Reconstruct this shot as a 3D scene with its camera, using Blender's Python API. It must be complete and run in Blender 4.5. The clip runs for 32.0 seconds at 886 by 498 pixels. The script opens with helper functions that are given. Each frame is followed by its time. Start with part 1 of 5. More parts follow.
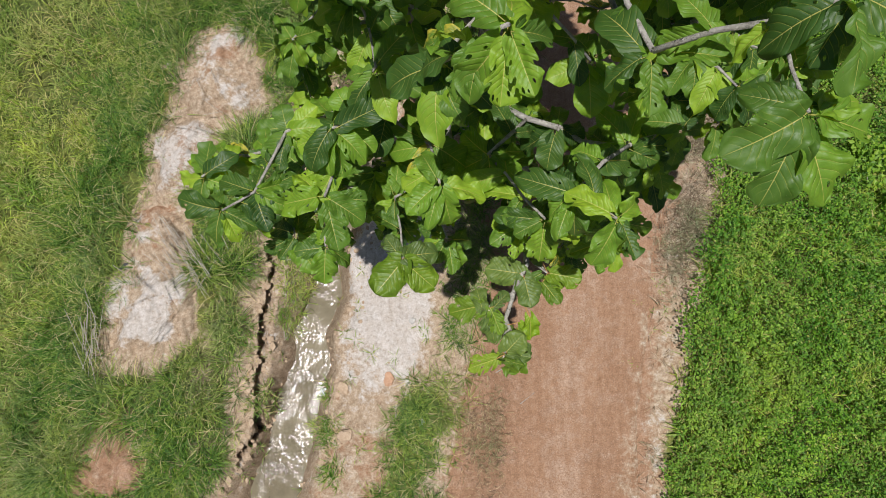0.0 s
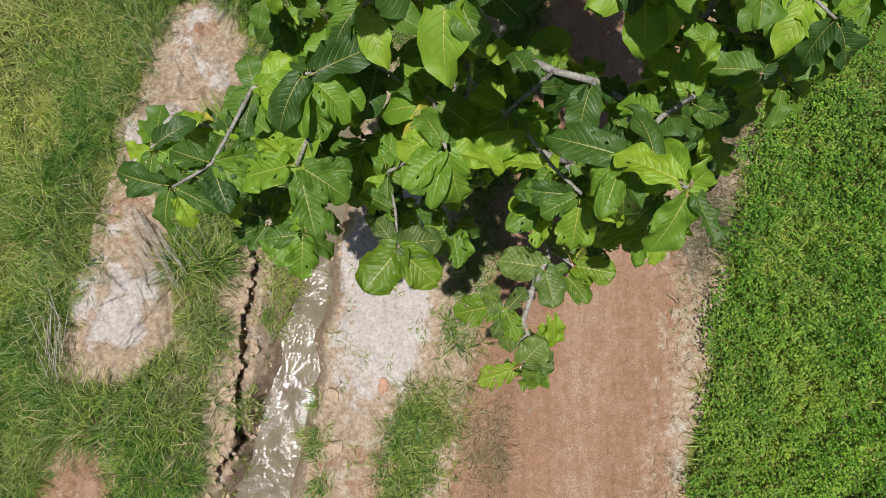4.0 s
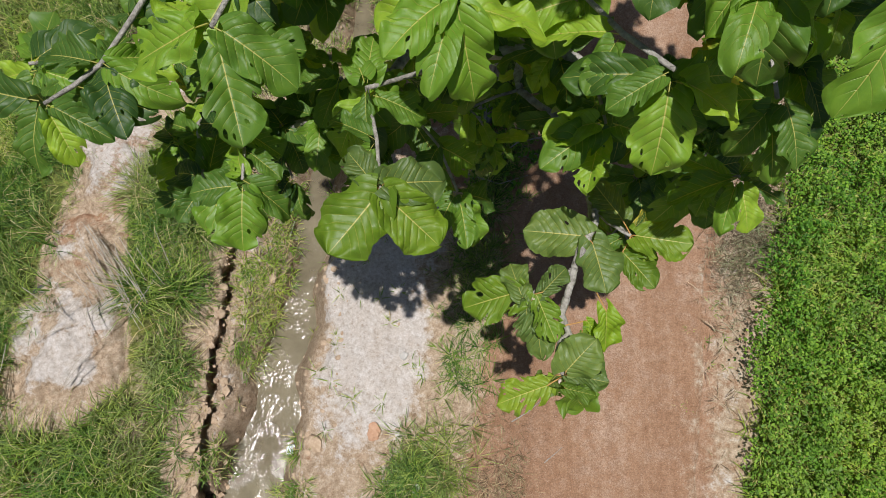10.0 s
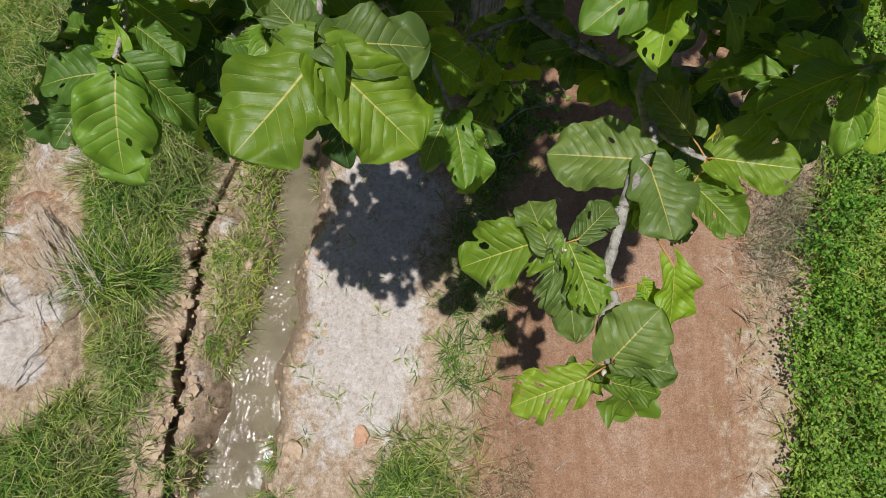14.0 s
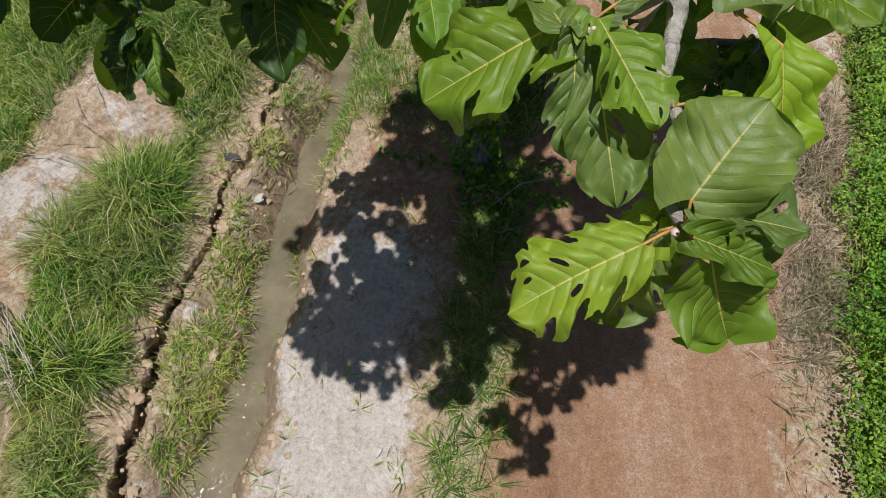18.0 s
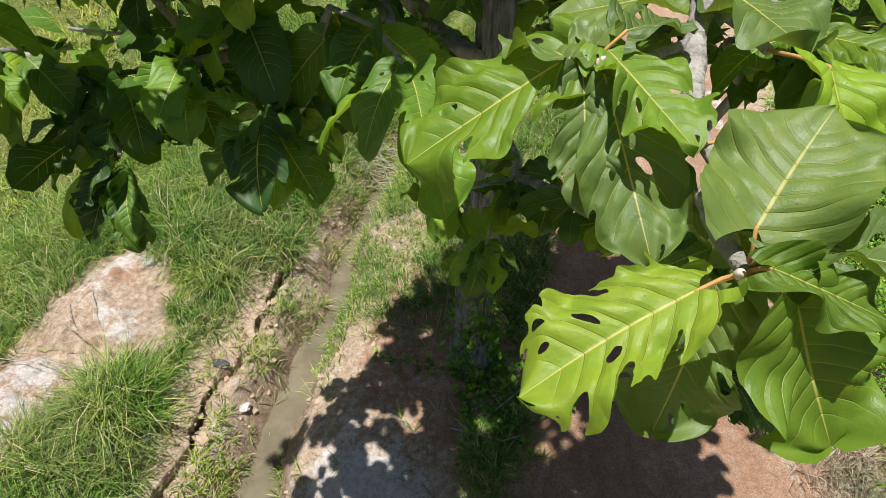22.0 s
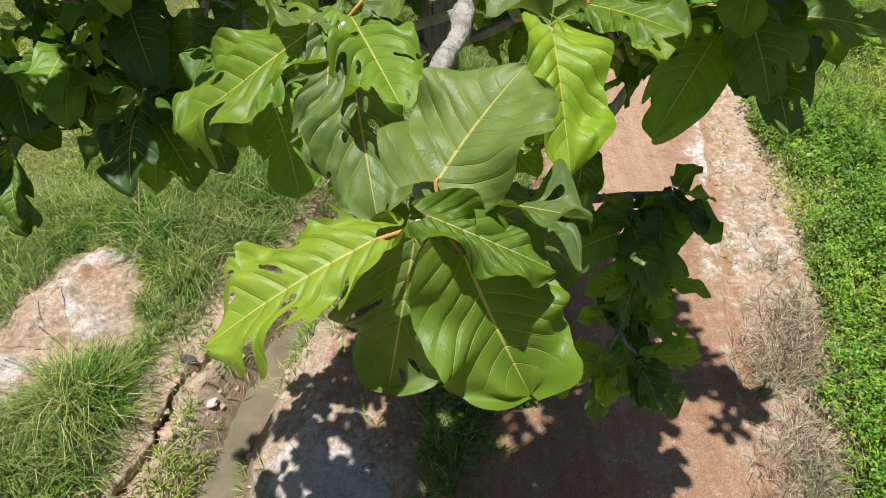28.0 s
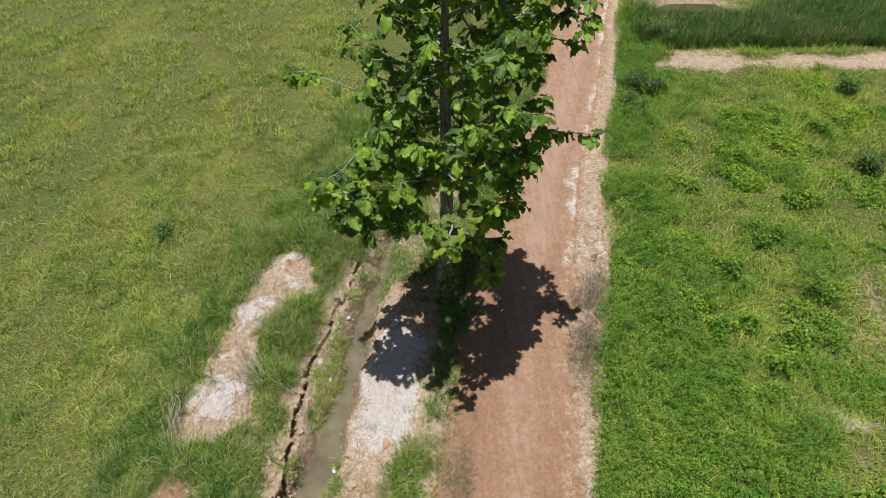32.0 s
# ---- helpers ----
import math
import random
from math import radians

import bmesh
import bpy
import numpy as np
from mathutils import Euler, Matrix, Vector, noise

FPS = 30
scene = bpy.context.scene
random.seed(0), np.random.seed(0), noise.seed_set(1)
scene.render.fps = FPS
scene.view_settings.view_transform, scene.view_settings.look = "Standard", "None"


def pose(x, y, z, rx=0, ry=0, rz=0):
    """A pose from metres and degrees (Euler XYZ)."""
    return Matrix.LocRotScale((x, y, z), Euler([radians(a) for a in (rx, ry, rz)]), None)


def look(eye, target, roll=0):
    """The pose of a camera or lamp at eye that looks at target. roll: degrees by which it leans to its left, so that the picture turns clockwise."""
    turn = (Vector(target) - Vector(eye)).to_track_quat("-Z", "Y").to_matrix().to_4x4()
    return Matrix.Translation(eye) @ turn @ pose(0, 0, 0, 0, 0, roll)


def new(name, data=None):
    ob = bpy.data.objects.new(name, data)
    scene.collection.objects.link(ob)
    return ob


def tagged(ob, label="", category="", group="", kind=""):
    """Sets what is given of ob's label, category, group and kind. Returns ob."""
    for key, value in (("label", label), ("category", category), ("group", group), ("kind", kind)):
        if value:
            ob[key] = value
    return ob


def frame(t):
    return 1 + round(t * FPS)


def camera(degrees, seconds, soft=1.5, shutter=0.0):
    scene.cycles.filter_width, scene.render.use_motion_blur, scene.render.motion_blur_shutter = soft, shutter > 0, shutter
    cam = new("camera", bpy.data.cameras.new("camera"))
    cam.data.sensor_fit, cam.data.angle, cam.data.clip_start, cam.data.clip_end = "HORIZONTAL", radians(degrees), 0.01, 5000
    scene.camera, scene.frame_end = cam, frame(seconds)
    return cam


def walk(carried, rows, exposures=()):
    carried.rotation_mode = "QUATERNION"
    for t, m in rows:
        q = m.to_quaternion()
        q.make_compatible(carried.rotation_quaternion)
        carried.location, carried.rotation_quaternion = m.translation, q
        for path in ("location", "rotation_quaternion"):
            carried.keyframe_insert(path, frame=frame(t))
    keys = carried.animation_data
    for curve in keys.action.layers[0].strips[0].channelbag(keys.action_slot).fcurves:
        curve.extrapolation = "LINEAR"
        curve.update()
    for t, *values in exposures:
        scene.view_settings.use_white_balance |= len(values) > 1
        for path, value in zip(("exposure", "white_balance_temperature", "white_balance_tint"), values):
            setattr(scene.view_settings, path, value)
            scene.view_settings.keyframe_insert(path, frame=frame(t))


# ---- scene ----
cam = camera(68.5, 32.0, soft=0.9)
PATH = [
    (0, (0.094, -0.071, 12.275), (0.082, 0.217, 10.296), -2.0),
    (0.5, (0.095, -0.061, 12.176), (0.085, 0.225, 10.197), -1.4),
    (1, (0.076, -0.038, 12.065), (0.071, 0.245, 10.085), -0.5),
    (1.5, (0.067, -0.041, 11.934), (0.065, 0.242, 9.954), 0.1),
    (2, (0.051, -0.021, 11.789), (0.052, 0.259, 9.808), 0.6),
    (2.5, (0.042, 0.0, 11.63), (0.043, 0.277, 9.649), 0.4),
    (4.5, (0.019, -0.007, 11.094), (0.021, 0.289, 9.116), 0.7),
    (5, (0.014, -0.021, 10.96), (0.017, 0.308, 8.988), 0.7),
    (5.5, (0.022, -0.028, 10.827), (0.023, 0.33, 8.859), 0.2),
    (6, (0.017, -0.038, 10.714), (0.018, 0.346, 8.751), 0.4),
    (6.5, (0.008, -0.037, 10.595), (0.012, 0.373, 8.637), 0.6),
    (7, (-0.001, -0.009, 10.466), (0.003, 0.425, 8.514), 0.6),
    (7.5, (-0.011, -0.009, 10.336), (-0.006, 0.44, 8.387), 0.7),
    (8, (-0.004, -0.025, 10.217), (0.0, 0.424, 8.268), 0.6),
    (8.5, (0.007, -0.048, 10.088), (0.01, 0.401, 8.14), 0.5),
    (9, (0.006, -0.107, 9.972), (0.011, 0.342, 8.023), 0.7),
    (9.5, (0.004, -0.193, 9.837), (0.009, 0.255, 7.888), 0.7),
    (10, (-0.003, -0.275, 9.707), (0.004, 0.175, 7.758), 0.8),
    (10.5, (-0.001, -0.284, 9.573), (0.006, 0.166, 7.624), 0.9),
    (11, (-0.001, -0.261, 9.427), (0.008, 0.189, 7.479), 1.1),
    (11.5, (0.009, -0.238, 9.284), (0.018, 0.211, 7.334), 1.0),
    (12, (0.013, -0.233, 9.126), (0.02, 0.215, 7.177), 0.9),
    (12.5, (0.025, -0.229, 8.999), (0.031, 0.219, 7.05), 0.7),
    (13, (0.032, -0.228, 8.858), (0.038, 0.219, 6.909), 0.6),
    (13.5, (0.034, -0.241, 8.716), (0.041, 0.208, 6.767), 0.7),
    (14, (0.046, -0.272, 8.564), (0.054, 0.177, 6.615), 0.8),
    (14.5, (0.06, -0.492, 8.403), (0.071, -0.036, 6.455), 1.0),
    (16.5, (0.187, -0.826, 7.787), (0.185, -0.363, 5.841), -0.8),
    (17, (0.167, -0.777, 7.642), (0.171, -0.211, 5.723), 0.0),
    (17.5, (0.149, -0.781, 7.513), (0.158, -0.046, 5.653), 0.3),
    (18, (0.16, -0.763, 7.372), (0.169, 0.11, 5.572), 0.2),
    (18.5, (0.169, -0.766, 7.248), (0.18, 0.223, 5.51), 0.2),
    (19, (0.176, -0.772, 7.122), (0.186, 0.328, 5.451), 0.0),
    (19.5, (0.189, -0.781, 7.007), (0.197, 0.43, 5.416), -0.1),
    (20, (0.198, -0.809, 6.952), (0.209, 0.495, 5.436), -0.2),
    (20.5, (0.208, -0.809, 6.938), (0.219, 0.574, 5.494), -0.2),
    (21, (0.188, -0.814, 6.933), (0.202, 0.618, 5.537), -0.1),
    (21.5, (0.181, -0.814, 6.928), (0.196, 0.617, 5.532), -0.2),
    (22, (0.185, -0.822, 6.925), (0.2, 0.61, 5.528), -0.2),
    (22.5, (0.228, -0.833, 6.932), (0.243, 0.597, 5.534), -0.2),
    (23, (0.225, -0.838, 6.918), (0.243, 0.593, 5.521), -0.2),
    (23.5, (0.211, -0.853, 6.905), (0.228, 0.581, 5.51), -0.1),
    (24, (0.206, -0.859, 6.903), (0.223, 0.574, 5.508), -0.1),
    (24.5, (0.215, -0.87, 6.899), (0.234, 0.563, 5.504), -0.2),
    (25, (0.33, -0.873, 6.887), (0.345, 0.56, 5.492), -0.2),
    (25.5, (0.537, -0.859, 6.876), (0.551, 0.573, 5.48), -0.4),
    (26, (0.61, -0.854, 6.891), (0.625, 0.576, 5.492), -0.4),
    (26.5, (0.637, -0.867, 6.883), (0.65, 0.565, 5.487), -0.4),
    (28.5, (0.647, -0.902, 6.905), (0.659, 0.532, 5.511), -0.5),
    (29, (0.619, -1.005, 6.935), (0.633, 0.432, 5.543), -0.4),
    (29.3, (0.59, -1.429, 6.915), (0.605, 0.007, 5.523), -0.3),
    (29.5, (0.638, -1.958, 6.933), (0.645, -0.522, 5.542), -0.7),
    (29.8, (0.648, -3.315, 7.26), (0.654, -1.891, 5.856), -0.4),
    (30, (0.584, -4.484, 7.551), (0.592, -3.052, 6.154), -0.5),
    (30.5, (0.447, -7.594, 9.294), (0.466, -6.167, 7.893), -0.3),
    (31, (0.41, -8.854, 11.248), (0.429, -7.423, 9.851), -0.3),
    (31.5, (0.405, -9.095, 13.09), (0.424, -7.661, 11.696), -0.3),
    (32, (0.389, -9.227, 14.87), (0.408, -7.781, 13.489), -0.4),
]
# the clip's camera opens up a little under the crown and closes again in the open
LIGHT = [(0, -0.07), (14, -0.08), (17, -0.21), (18.5, 0.0), (20, 0.34), (22, 0.46), (29.2, 0.43), (29.7, 0.30), (30.2, -0.10), (31, -0.16), (32, -0.06)]
walk(cam, [(t, look(eye, target, roll)) for t, eye, target, roll in PATH], LIGHT)

# ---- world and sun ----
SUN_WAY = Vector((-0.075, -0.07, 1.0)).normalized()   # towards the sun, almost overhead
world = bpy.data.worlds.new("sky_world")
scene.world = world
world.use_nodes = True
wn = world.node_tree.nodes
sky = wn.new("ShaderNodeTexSky")
sky.sky_type, sky.sun_disc = "NISHITA", False
sky.sun_elevation = math.asin(SUN_WAY.z)
sky.sun_rotation = math.atan2(SUN_WAY.x, SUN_WAY.y)
sky.air_density, sky.dust_density = 1.2, 1.5
wn["Background"].inputs["Strength"].default_value = 0.038
world.node_tree.links.new(sky.outputs[0], wn["Background"].inputs["Color"])
sun = new("sun", bpy.data.lights.new("sun", "SUN"))
sun.data.energy, sun.data.angle, sun.data.color = 5.0, radians(0.53), (1.0, 0.962, 0.945)
sun.matrix_world = look(SUN_WAY * 60, (0, 0, 0))

# ---- materials ----


class Nodes:
    """A material's node tree, with short calls for the nodes that are used here."""

    def __init__(self, name):
        self.mat = bpy.data.materials.new(name)
        self.mat.use_nodes = True
        self.tree = self.mat.node_tree
        self.shader = self.tree.nodes["Principled BSDF"]
        self.out = self.tree.nodes["Material Output"]

    def node(self, kind, **values):
        n = self.tree.nodes.new(kind)
        for key, value in values.items():
            setattr(n, key, value)
        return n

    def link(self, a, b):
        self.tree.links.new(a, b)

    def put(self, socket, value):
        if isinstance(value, bpy.types.NodeSocket):
            self.link(value, socket)
        else:
            socket.default_value = value

    def coords(self, kind="Object", scale=None):
        s = self.node("ShaderNodeTexCoord").outputs[kind]
        if scale is None:
            return s
        m = self.node("ShaderNodeMapping")
        m.inputs["Scale"].default_value = scale
        self.link(s, m.inputs["Vector"])
        return m.outputs[0]

    def noise(self, vector, scale, detail=4, rough=0.6):
        n = self.node("ShaderNodeTexNoise")
        self.link(vector, n.inputs["Vector"])
        n.inputs["Scale"].default_value = scale
        n.inputs["Detail"].default_value = detail
        n.inputs["Roughness"].default_value = rough
        return n.outputs["Fac"]

    def math(self, op, a, b=0.0, c=0.0):
        n = self.node("ShaderNodeMath", operation=op)
        for s, v in zip(n.inputs, (a, b, c)):
            self.put(s, v)
        return n.outputs[0]

    def span(self, value, lo, hi, to_lo=0.0, to_hi=1.0):
        n = self.node("ShaderNodeMapRange")
        self.put(n.inputs[0], value)
        for i, v in enumerate((lo, hi, to_lo, to_hi)):
            n.inputs[i + 1].default_value = v
        return n.outputs[0]

    def mix(self, fac, a, b, blend="MIX"):
        n = self.node("ShaderNodeMix", data_type="RGBA", blend_type=blend)
        self.put(n.inputs[0], fac)
        for s, v in ((n.inputs[6], a), (n.inputs[7], b)):
            self.put(s, (*v, 1.0) if isinstance(v, tuple) and len(v) == 3 else v)
        return n.outputs[2]

    def ramp(self, fac, *stops):
        n = self.node("ShaderNodeValToRGB")
        self.link(fac, n.inputs[0])
        e = n.color_ramp.elements
        while len(e) < len(stops):
            e.new(0.5)
        for el, (p, c) in zip(e, stops):
            el.position, el.color = p, (*c, 1.0)
        return n.outputs[0]

    def attr(self, name):
        return self.node("ShaderNodeAttribute", attribute_name=name).outputs["Fac"]

    def bump(self, height, strength, distance):
        n = self.node("ShaderNodeBump")
        self.link(height, n.inputs["Height"])
        n.inputs["Strength"].default_value = strength
        n.inputs["Distance"].default_value = distance
        self.link(n.outputs[0], self.shader.inputs["Normal"])

    def finish(self, color, rough=0.9, specular=0.25):
        self.put(self.shader.inputs["Base Color"], color)
        self.put(self.shader.inputs["Roughness"], rough)
        self.shader.inputs["Specular IOR Level"].default_value = specular
        return self.mat


def earth_material(name):
    """Soil in its kinds (tan, white-crusted, red) and turf, by the sheet's own attributes."""
    n = Nodes(name)
    v = n.coords()
    big, mid, fine = n.noise(v, 0.8, 6), n.noise(v, 4.0, 8, 0.7), n.noise(v, 24, 6, 0.75)
    grit, crumb = n.noise(v, 48, 4, 0.8), n.noise(v, 11.0, 7, 0.75)
    tan = n.ramp(crumb, (0.34, (0.30, 0.215, 0.14)), (0.45, (0.43, 0.325, 0.225)), (0.54, (0.52, 0.41, 0.30)), (0.66, (0.63, 0.53, 0.41)))
    white = n.ramp(n.math("ADD", n.math("MULTIPLY", mid, 0.5), n.math("MULTIPLY", fine, 0.5)), (0.36, (0.50, 0.43, 0.365)), (0.45, (0.59, 0.535, 0.48)), (0.52, (0.61, 0.565, 0.52)), (0.60, (0.665, 0.635, 0.605)))
    red = n.ramp(crumb, (0.30, (0.32, 0.185, 0.112)), (0.46, (0.40, 0.242, 0.15)), (0.56, (0.44, 0.275, 0.175)), (0.72, (0.52, 0.365, 0.255)))
    spread = n.math("ADD", n.math("MULTIPLY", n.math("SUBTRACT", mid, 0.5), 1.6), n.math("MULTIPLY", n.math("SUBTRACT", crumb, 0.5), 0.9))
    pale_fac = n.span(n.math("ADD", n.attr("pale"), n.math("MULTIPLY", spread, 1.05)), 0.34, 0.64)
    red_fac = n.span(n.math("ADD", n.attr("red"), n.math("MULTIPLY", spread, -0.9)), 0.36, 0.66)
    soil = n.mix(pale_fac, tan, white)
    soil = n.mix(red_fac, soil, red)
    soil = n.mix(n.math("MULTIPLY", red_fac, n.span(n.math("ADD", mid, n.math("MULTIPLY", n.attr("pale"), 0.25)), 0.50, 0.68, 0.0, 0.75)), soil, n.ramp(fine, (0.35, (0.40, 0.26, 0.17)), (0.65, (0.58, 0.44, 0.34))))
    streak = n.noise(n.coords("Object", (5.0, 0.45, 1.0)), 1.6, 5, 0.65)
    pebble = n.span(n.noise(v, 55, 2), 0.66, 0.70)
    soil = n.mix(n.math("MULTIPLY", red_fac, n.span(streak, 0.38, 0.60, 0.42, 0.0)), soil, n.mix(1.0, soil, (0.70, 0.62, 0.56), "MULTIPLY"))
    soil = n.mix(n.math("MULTIPLY", pebble, 0.6), soil, (0.66, 0.54, 0.44))
    turf = n.ramp(crumb, (0.36, (0.035, 0.05, 0.014)), (0.46, (0.085, 0.12, 0.03)), (0.56, (0.16, 0.195, 0.05)), (0.68, (0.27, 0.26, 0.10)))
    turf = n.mix(n.span(big, 0.35, 0.7, 0.0, 0.7), turf, n.mix(0.55, turf, (0.20, 0.185, 0.07)))
    drift = n.noise(n.coords("Object", (1.0, 0.55, 1.0)), 0.28, 6, 0.65)
    turf = n.mix(n.span(drift, 0.48, 0.66, 0.0, 0.8), turf, n.mix(1.0, turf, (1.6, 1.5, 1.1), "MULTIPLY"))
    turf = n.mix(n.span(drift, 0.46, 0.32, 0.0, 0.7), turf, n.mix(1.0, turf, (0.62, 0.80, 0.6), "MULTIPLY"))
    bare = n.span(n.math("ADD", n.attr("bare"), n.math("ADD", n.math("MULTIPLY", n.math("SUBTRACT", fine, 0.5), 0.8), n.math("MULTIPLY", n.math("SUBTRACT", mid, 0.5), 0.9))), 0.38, 0.62)
    c = n.mix(bare, turf, soil)
    c = n.mix(n.math("MULTIPLY", n.attr("damp"), 0.5), c, n.mix(1.0, c, (0.45, 0.41, 0.36), "MULTIPLY"))
    powder = n.math("MULTIPLY", pale_fac, n.math("SUBTRACT", 1.0, red_fac))
    c = n.mix(n.math("MULTIPLY", n.span(grit, 0.40, 0.52, 0.50, 0.0), n.span(powder, 0.0, 1.0, 1.0, 0.45)), c, n.mix(1.0, c, (0.50, 0.46, 0.42), "MULTIPLY"))
    c = n.mix(n.math("MULTIPLY", n.span(grit, 0.55, 0.64, 0.0, 0.38), n.span(powder, 0.0, 1.0, 1.0, 0.3)), c, n.mix(1.0, c, (1.5, 1.45, 1.4), "MULTIPLY"))
    pit = n.noise(v, 16.0, 5, 0.7)
    c = n.mix(n.math("MULTIPLY", powder, n.span(pit, 0.36, 0.50, 0.6, 0.0)), c, n.mix(1.0, c, (0.66, 0.62, 0.57), "MULTIPLY"))
    c = n.mix(n.math("MULTIPLY", powder, n.span(pit, 0.52, 0.64, 0.0, 0.6)), c, n.mix(1.0, c, (1.16, 1.16, 1.17), "MULTIPLY"))
    c = n.mix(n.span(big, 0.3, 0.75, 0.0, 0.45), c, n.mix(1.0, c, (0.78, 0.73, 0.68), "MULTIPLY"))
    h = n.math("ADD", n.math("MULTIPLY", n.math("ADD", fine, pit), 0.5), n.math("ADD", n.math("MULTIPLY", grit, 0.45), crumb))
    n.bump(h, 1.0, 0.028)
    return n.finish(c, n.span(n.attr("damp"), 0.0, 1.0, 0.95, 0.6), 0.2)


def blade_material(name, low, mid, high, dry=(0.42, 0.36, 0.19), dry_share=0.12, gloss=0.5, glow=0.34):
    """Leafy matter: colour by single blade and by place, with light coming through."""
    n = Nodes(name)
    v = n.coords()
    lone = n.node("ShaderNodeNewGeometry").outputs["Random Per Island"]
    c = n.ramp(lone, (0.0, low), (0.5, mid), (1.0, high))
    c = n.mix(n.span(n.noise(v, 1.3, 6), 0.42, 0.60, 0.0, 0.9), c, n.mix(1.0, c, (0.50, 0.70, 0.5), "MULTIPLY"))
    c = n.mix(n.span(n.noise(v, 0.55, 4), 0.48, 0.68, 0.0, 0.42), c, n.mix(0.55, c, dry))
    c = n.mix(n.span(n.noise(n.coords("Object", (1.0, 0.45, 1.0)), 0.5, 5, 0.65), 0.45, 0.68, 0.0, 0.75), c, n.mix(1.0, c, (1.45, 1.25, 0.95), "MULTIPLY"))
    c = n.mix(n.math("GREATER_THAN", n.math("FRACT", n.math("MULTIPLY", lone, 37.31)), 1.0 - dry_share), c, dry)
    mat = n.finish(c, gloss, 0.3)
    t = n.node("ShaderNodeBsdfTranslucent")
    n.link(n.mix(1.0, c, (1.5, 1.45, 0.6), "MULTIPLY"), t.inputs["Color"])
    m = n.node("ShaderNodeMixShader")
    m.inputs[0].default_value = glow
    n.link(n.shader.outputs[0], m.inputs[1])
    n.link(t.outputs[0], m.inputs[2])
    n.link(m.outputs[0], n.out.inputs["Surface"])
    return mat


def leaf_material(name, by_object, greens, yellowing=0.98):
    """Broad leathery leaf: yellow midrib and side veins, puckered green between them."""
    n = Nodes(name)
    if by_object:
        lone = n.node("ShaderNodeObjectInfo").outputs["Random"]
    else:
        lone = n.node("ShaderNodeNewGeometry").outputs["Random Per Island"]
    uv = n.coords("UV")
    sep = n.node("ShaderNodeSeparateXYZ")
    n.link(uv, sep.inputs[0])
    u = n.math("MULTIPLY", n.math("ABSOLUTE", n.math("SUBTRACT", sep.outputs[0], 0.5)), 2.0)
    w = sep.outputs[1]
    phase = n.math("FRACT", n.math("MULTIPLY", n.math("SUBTRACT", w, n.math("MULTIPLY", n.math("POWER", u, 1.15), 0.30)), 8.0))
    side = n.math("ABSOLUTE", n.math("SUBTRACT", phase, 0.5))
    vein = n.math("MULTIPLY", n.span(side, 0.452, 0.490), n.math("MULTIPLY", n.span(u, 1.0, 0.5), n.span(w, 0.88, 0.62)))
    rib = n.span(n.math("SUBTRACT", u, n.span(w, 0.0, 1.0, 0.022, 0.001)), 0.014, 0.0)
    obj = n.coords("Object")
    blotch, fine = n.noise(uv, 5.0, 4), n.noise(uv, 45.0, 3)
    g = n.ramp(lone, *zip((0.0, 0.4, 0.78, 1.0), greens))
    g = n.mix(n.span(blotch, 0.4, 0.75, 0.0, 0.6), g, n.mix(1.0, g, (1.5, 1.25, 0.8), "MULTIPLY"))
    g = n.mix(n.span(fine, 0.35, 0.7, 0.0, 0.25), g, n.mix(1.0, g, (0.7, 0.75, 0.7), "MULTIPLY"))
    # a few leaves yellow from the edge
    sick = n.math("MULTIPLY", n.math("GREATER_THAN", n.math("FRACT", n.math("MULTIPLY", lone, 17.7)), yellowing), n.span(n.math("ADD", blotch, n.math("MULTIPLY", u, 0.3)), 0.55, 0.8))
    g = n.mix(sick, g, (0.48, 0.42, 0.05))
    spot = n.span(n.noise(uv, 13.0, 2), 0.735, 0.76)
    g = n.mix(spot, g, (0.16, 0.09, 0.04))
    c = n.mix(n.math("MULTIPLY", vein, 0.62), g, (0.44, 0.49, 0.11))
    c = n.mix(n.math("MULTIPLY", rib, 0.8), c, (0.56, 0.51, 0.15))
    net = n.node("ShaderNodeTexVoronoi", feature="DISTANCE_TO_EDGE")
    n.link(uv, net.inputs["Vector"])
    net.inputs["Scale"].default_value = 42.0
    mesh_vein = n.span(net.outputs["Distance"], 0.0, 0.09, 1.0, 0.0)
    c = n.mix(n.math("MULTIPLY", mesh_vein, 0.05), c, n.mix(1.0, c, (1.55, 1.35, 1.0), "MULTIPLY"))
    dust = n.span(n.noise(uv, 70.0, 2), 0.70, 0.76)
    c = n.mix(n.math("MULTIPLY", dust, 0.5), c, (0.42, 0.42, 0.33))
    h = n.math("SUBTRACT", n.math("SUBTRACT", n.math("MULTIPLY", fine, 0.15), n.math("MULTIPLY", mesh_vein, 0.015)), n.math("ADD", n.math("MULTIPLY", vein, 0.3), n.math("MULTIPLY", n.span(side, 0.25, 0.5), n.span(w, 0.88, 0.55, 0.0, 0.3))))
    n.bump(h, 0.7, 0.008)
    mat = n.finish(c, n.span(blotch, 0.3, 0.7, 0.38, 0.56), 0.45)
    t = n.node("ShaderNodeBsdfTranslucent")
    n.link(n.mix(1.0, c, (1.75, 1.65, 0.5), "MULTIPLY"), t.inputs["Color"])
    m = n.node("ShaderNodeMixShader")
    m.inputs[0].default_value = 0.30
    n.link(n.shader.outputs[0], m.inputs[1])
    n.link(t.outputs[0], m.inputs[2])
    n.link(m.outputs[0], n.out.inputs["Surface"])
    return mat


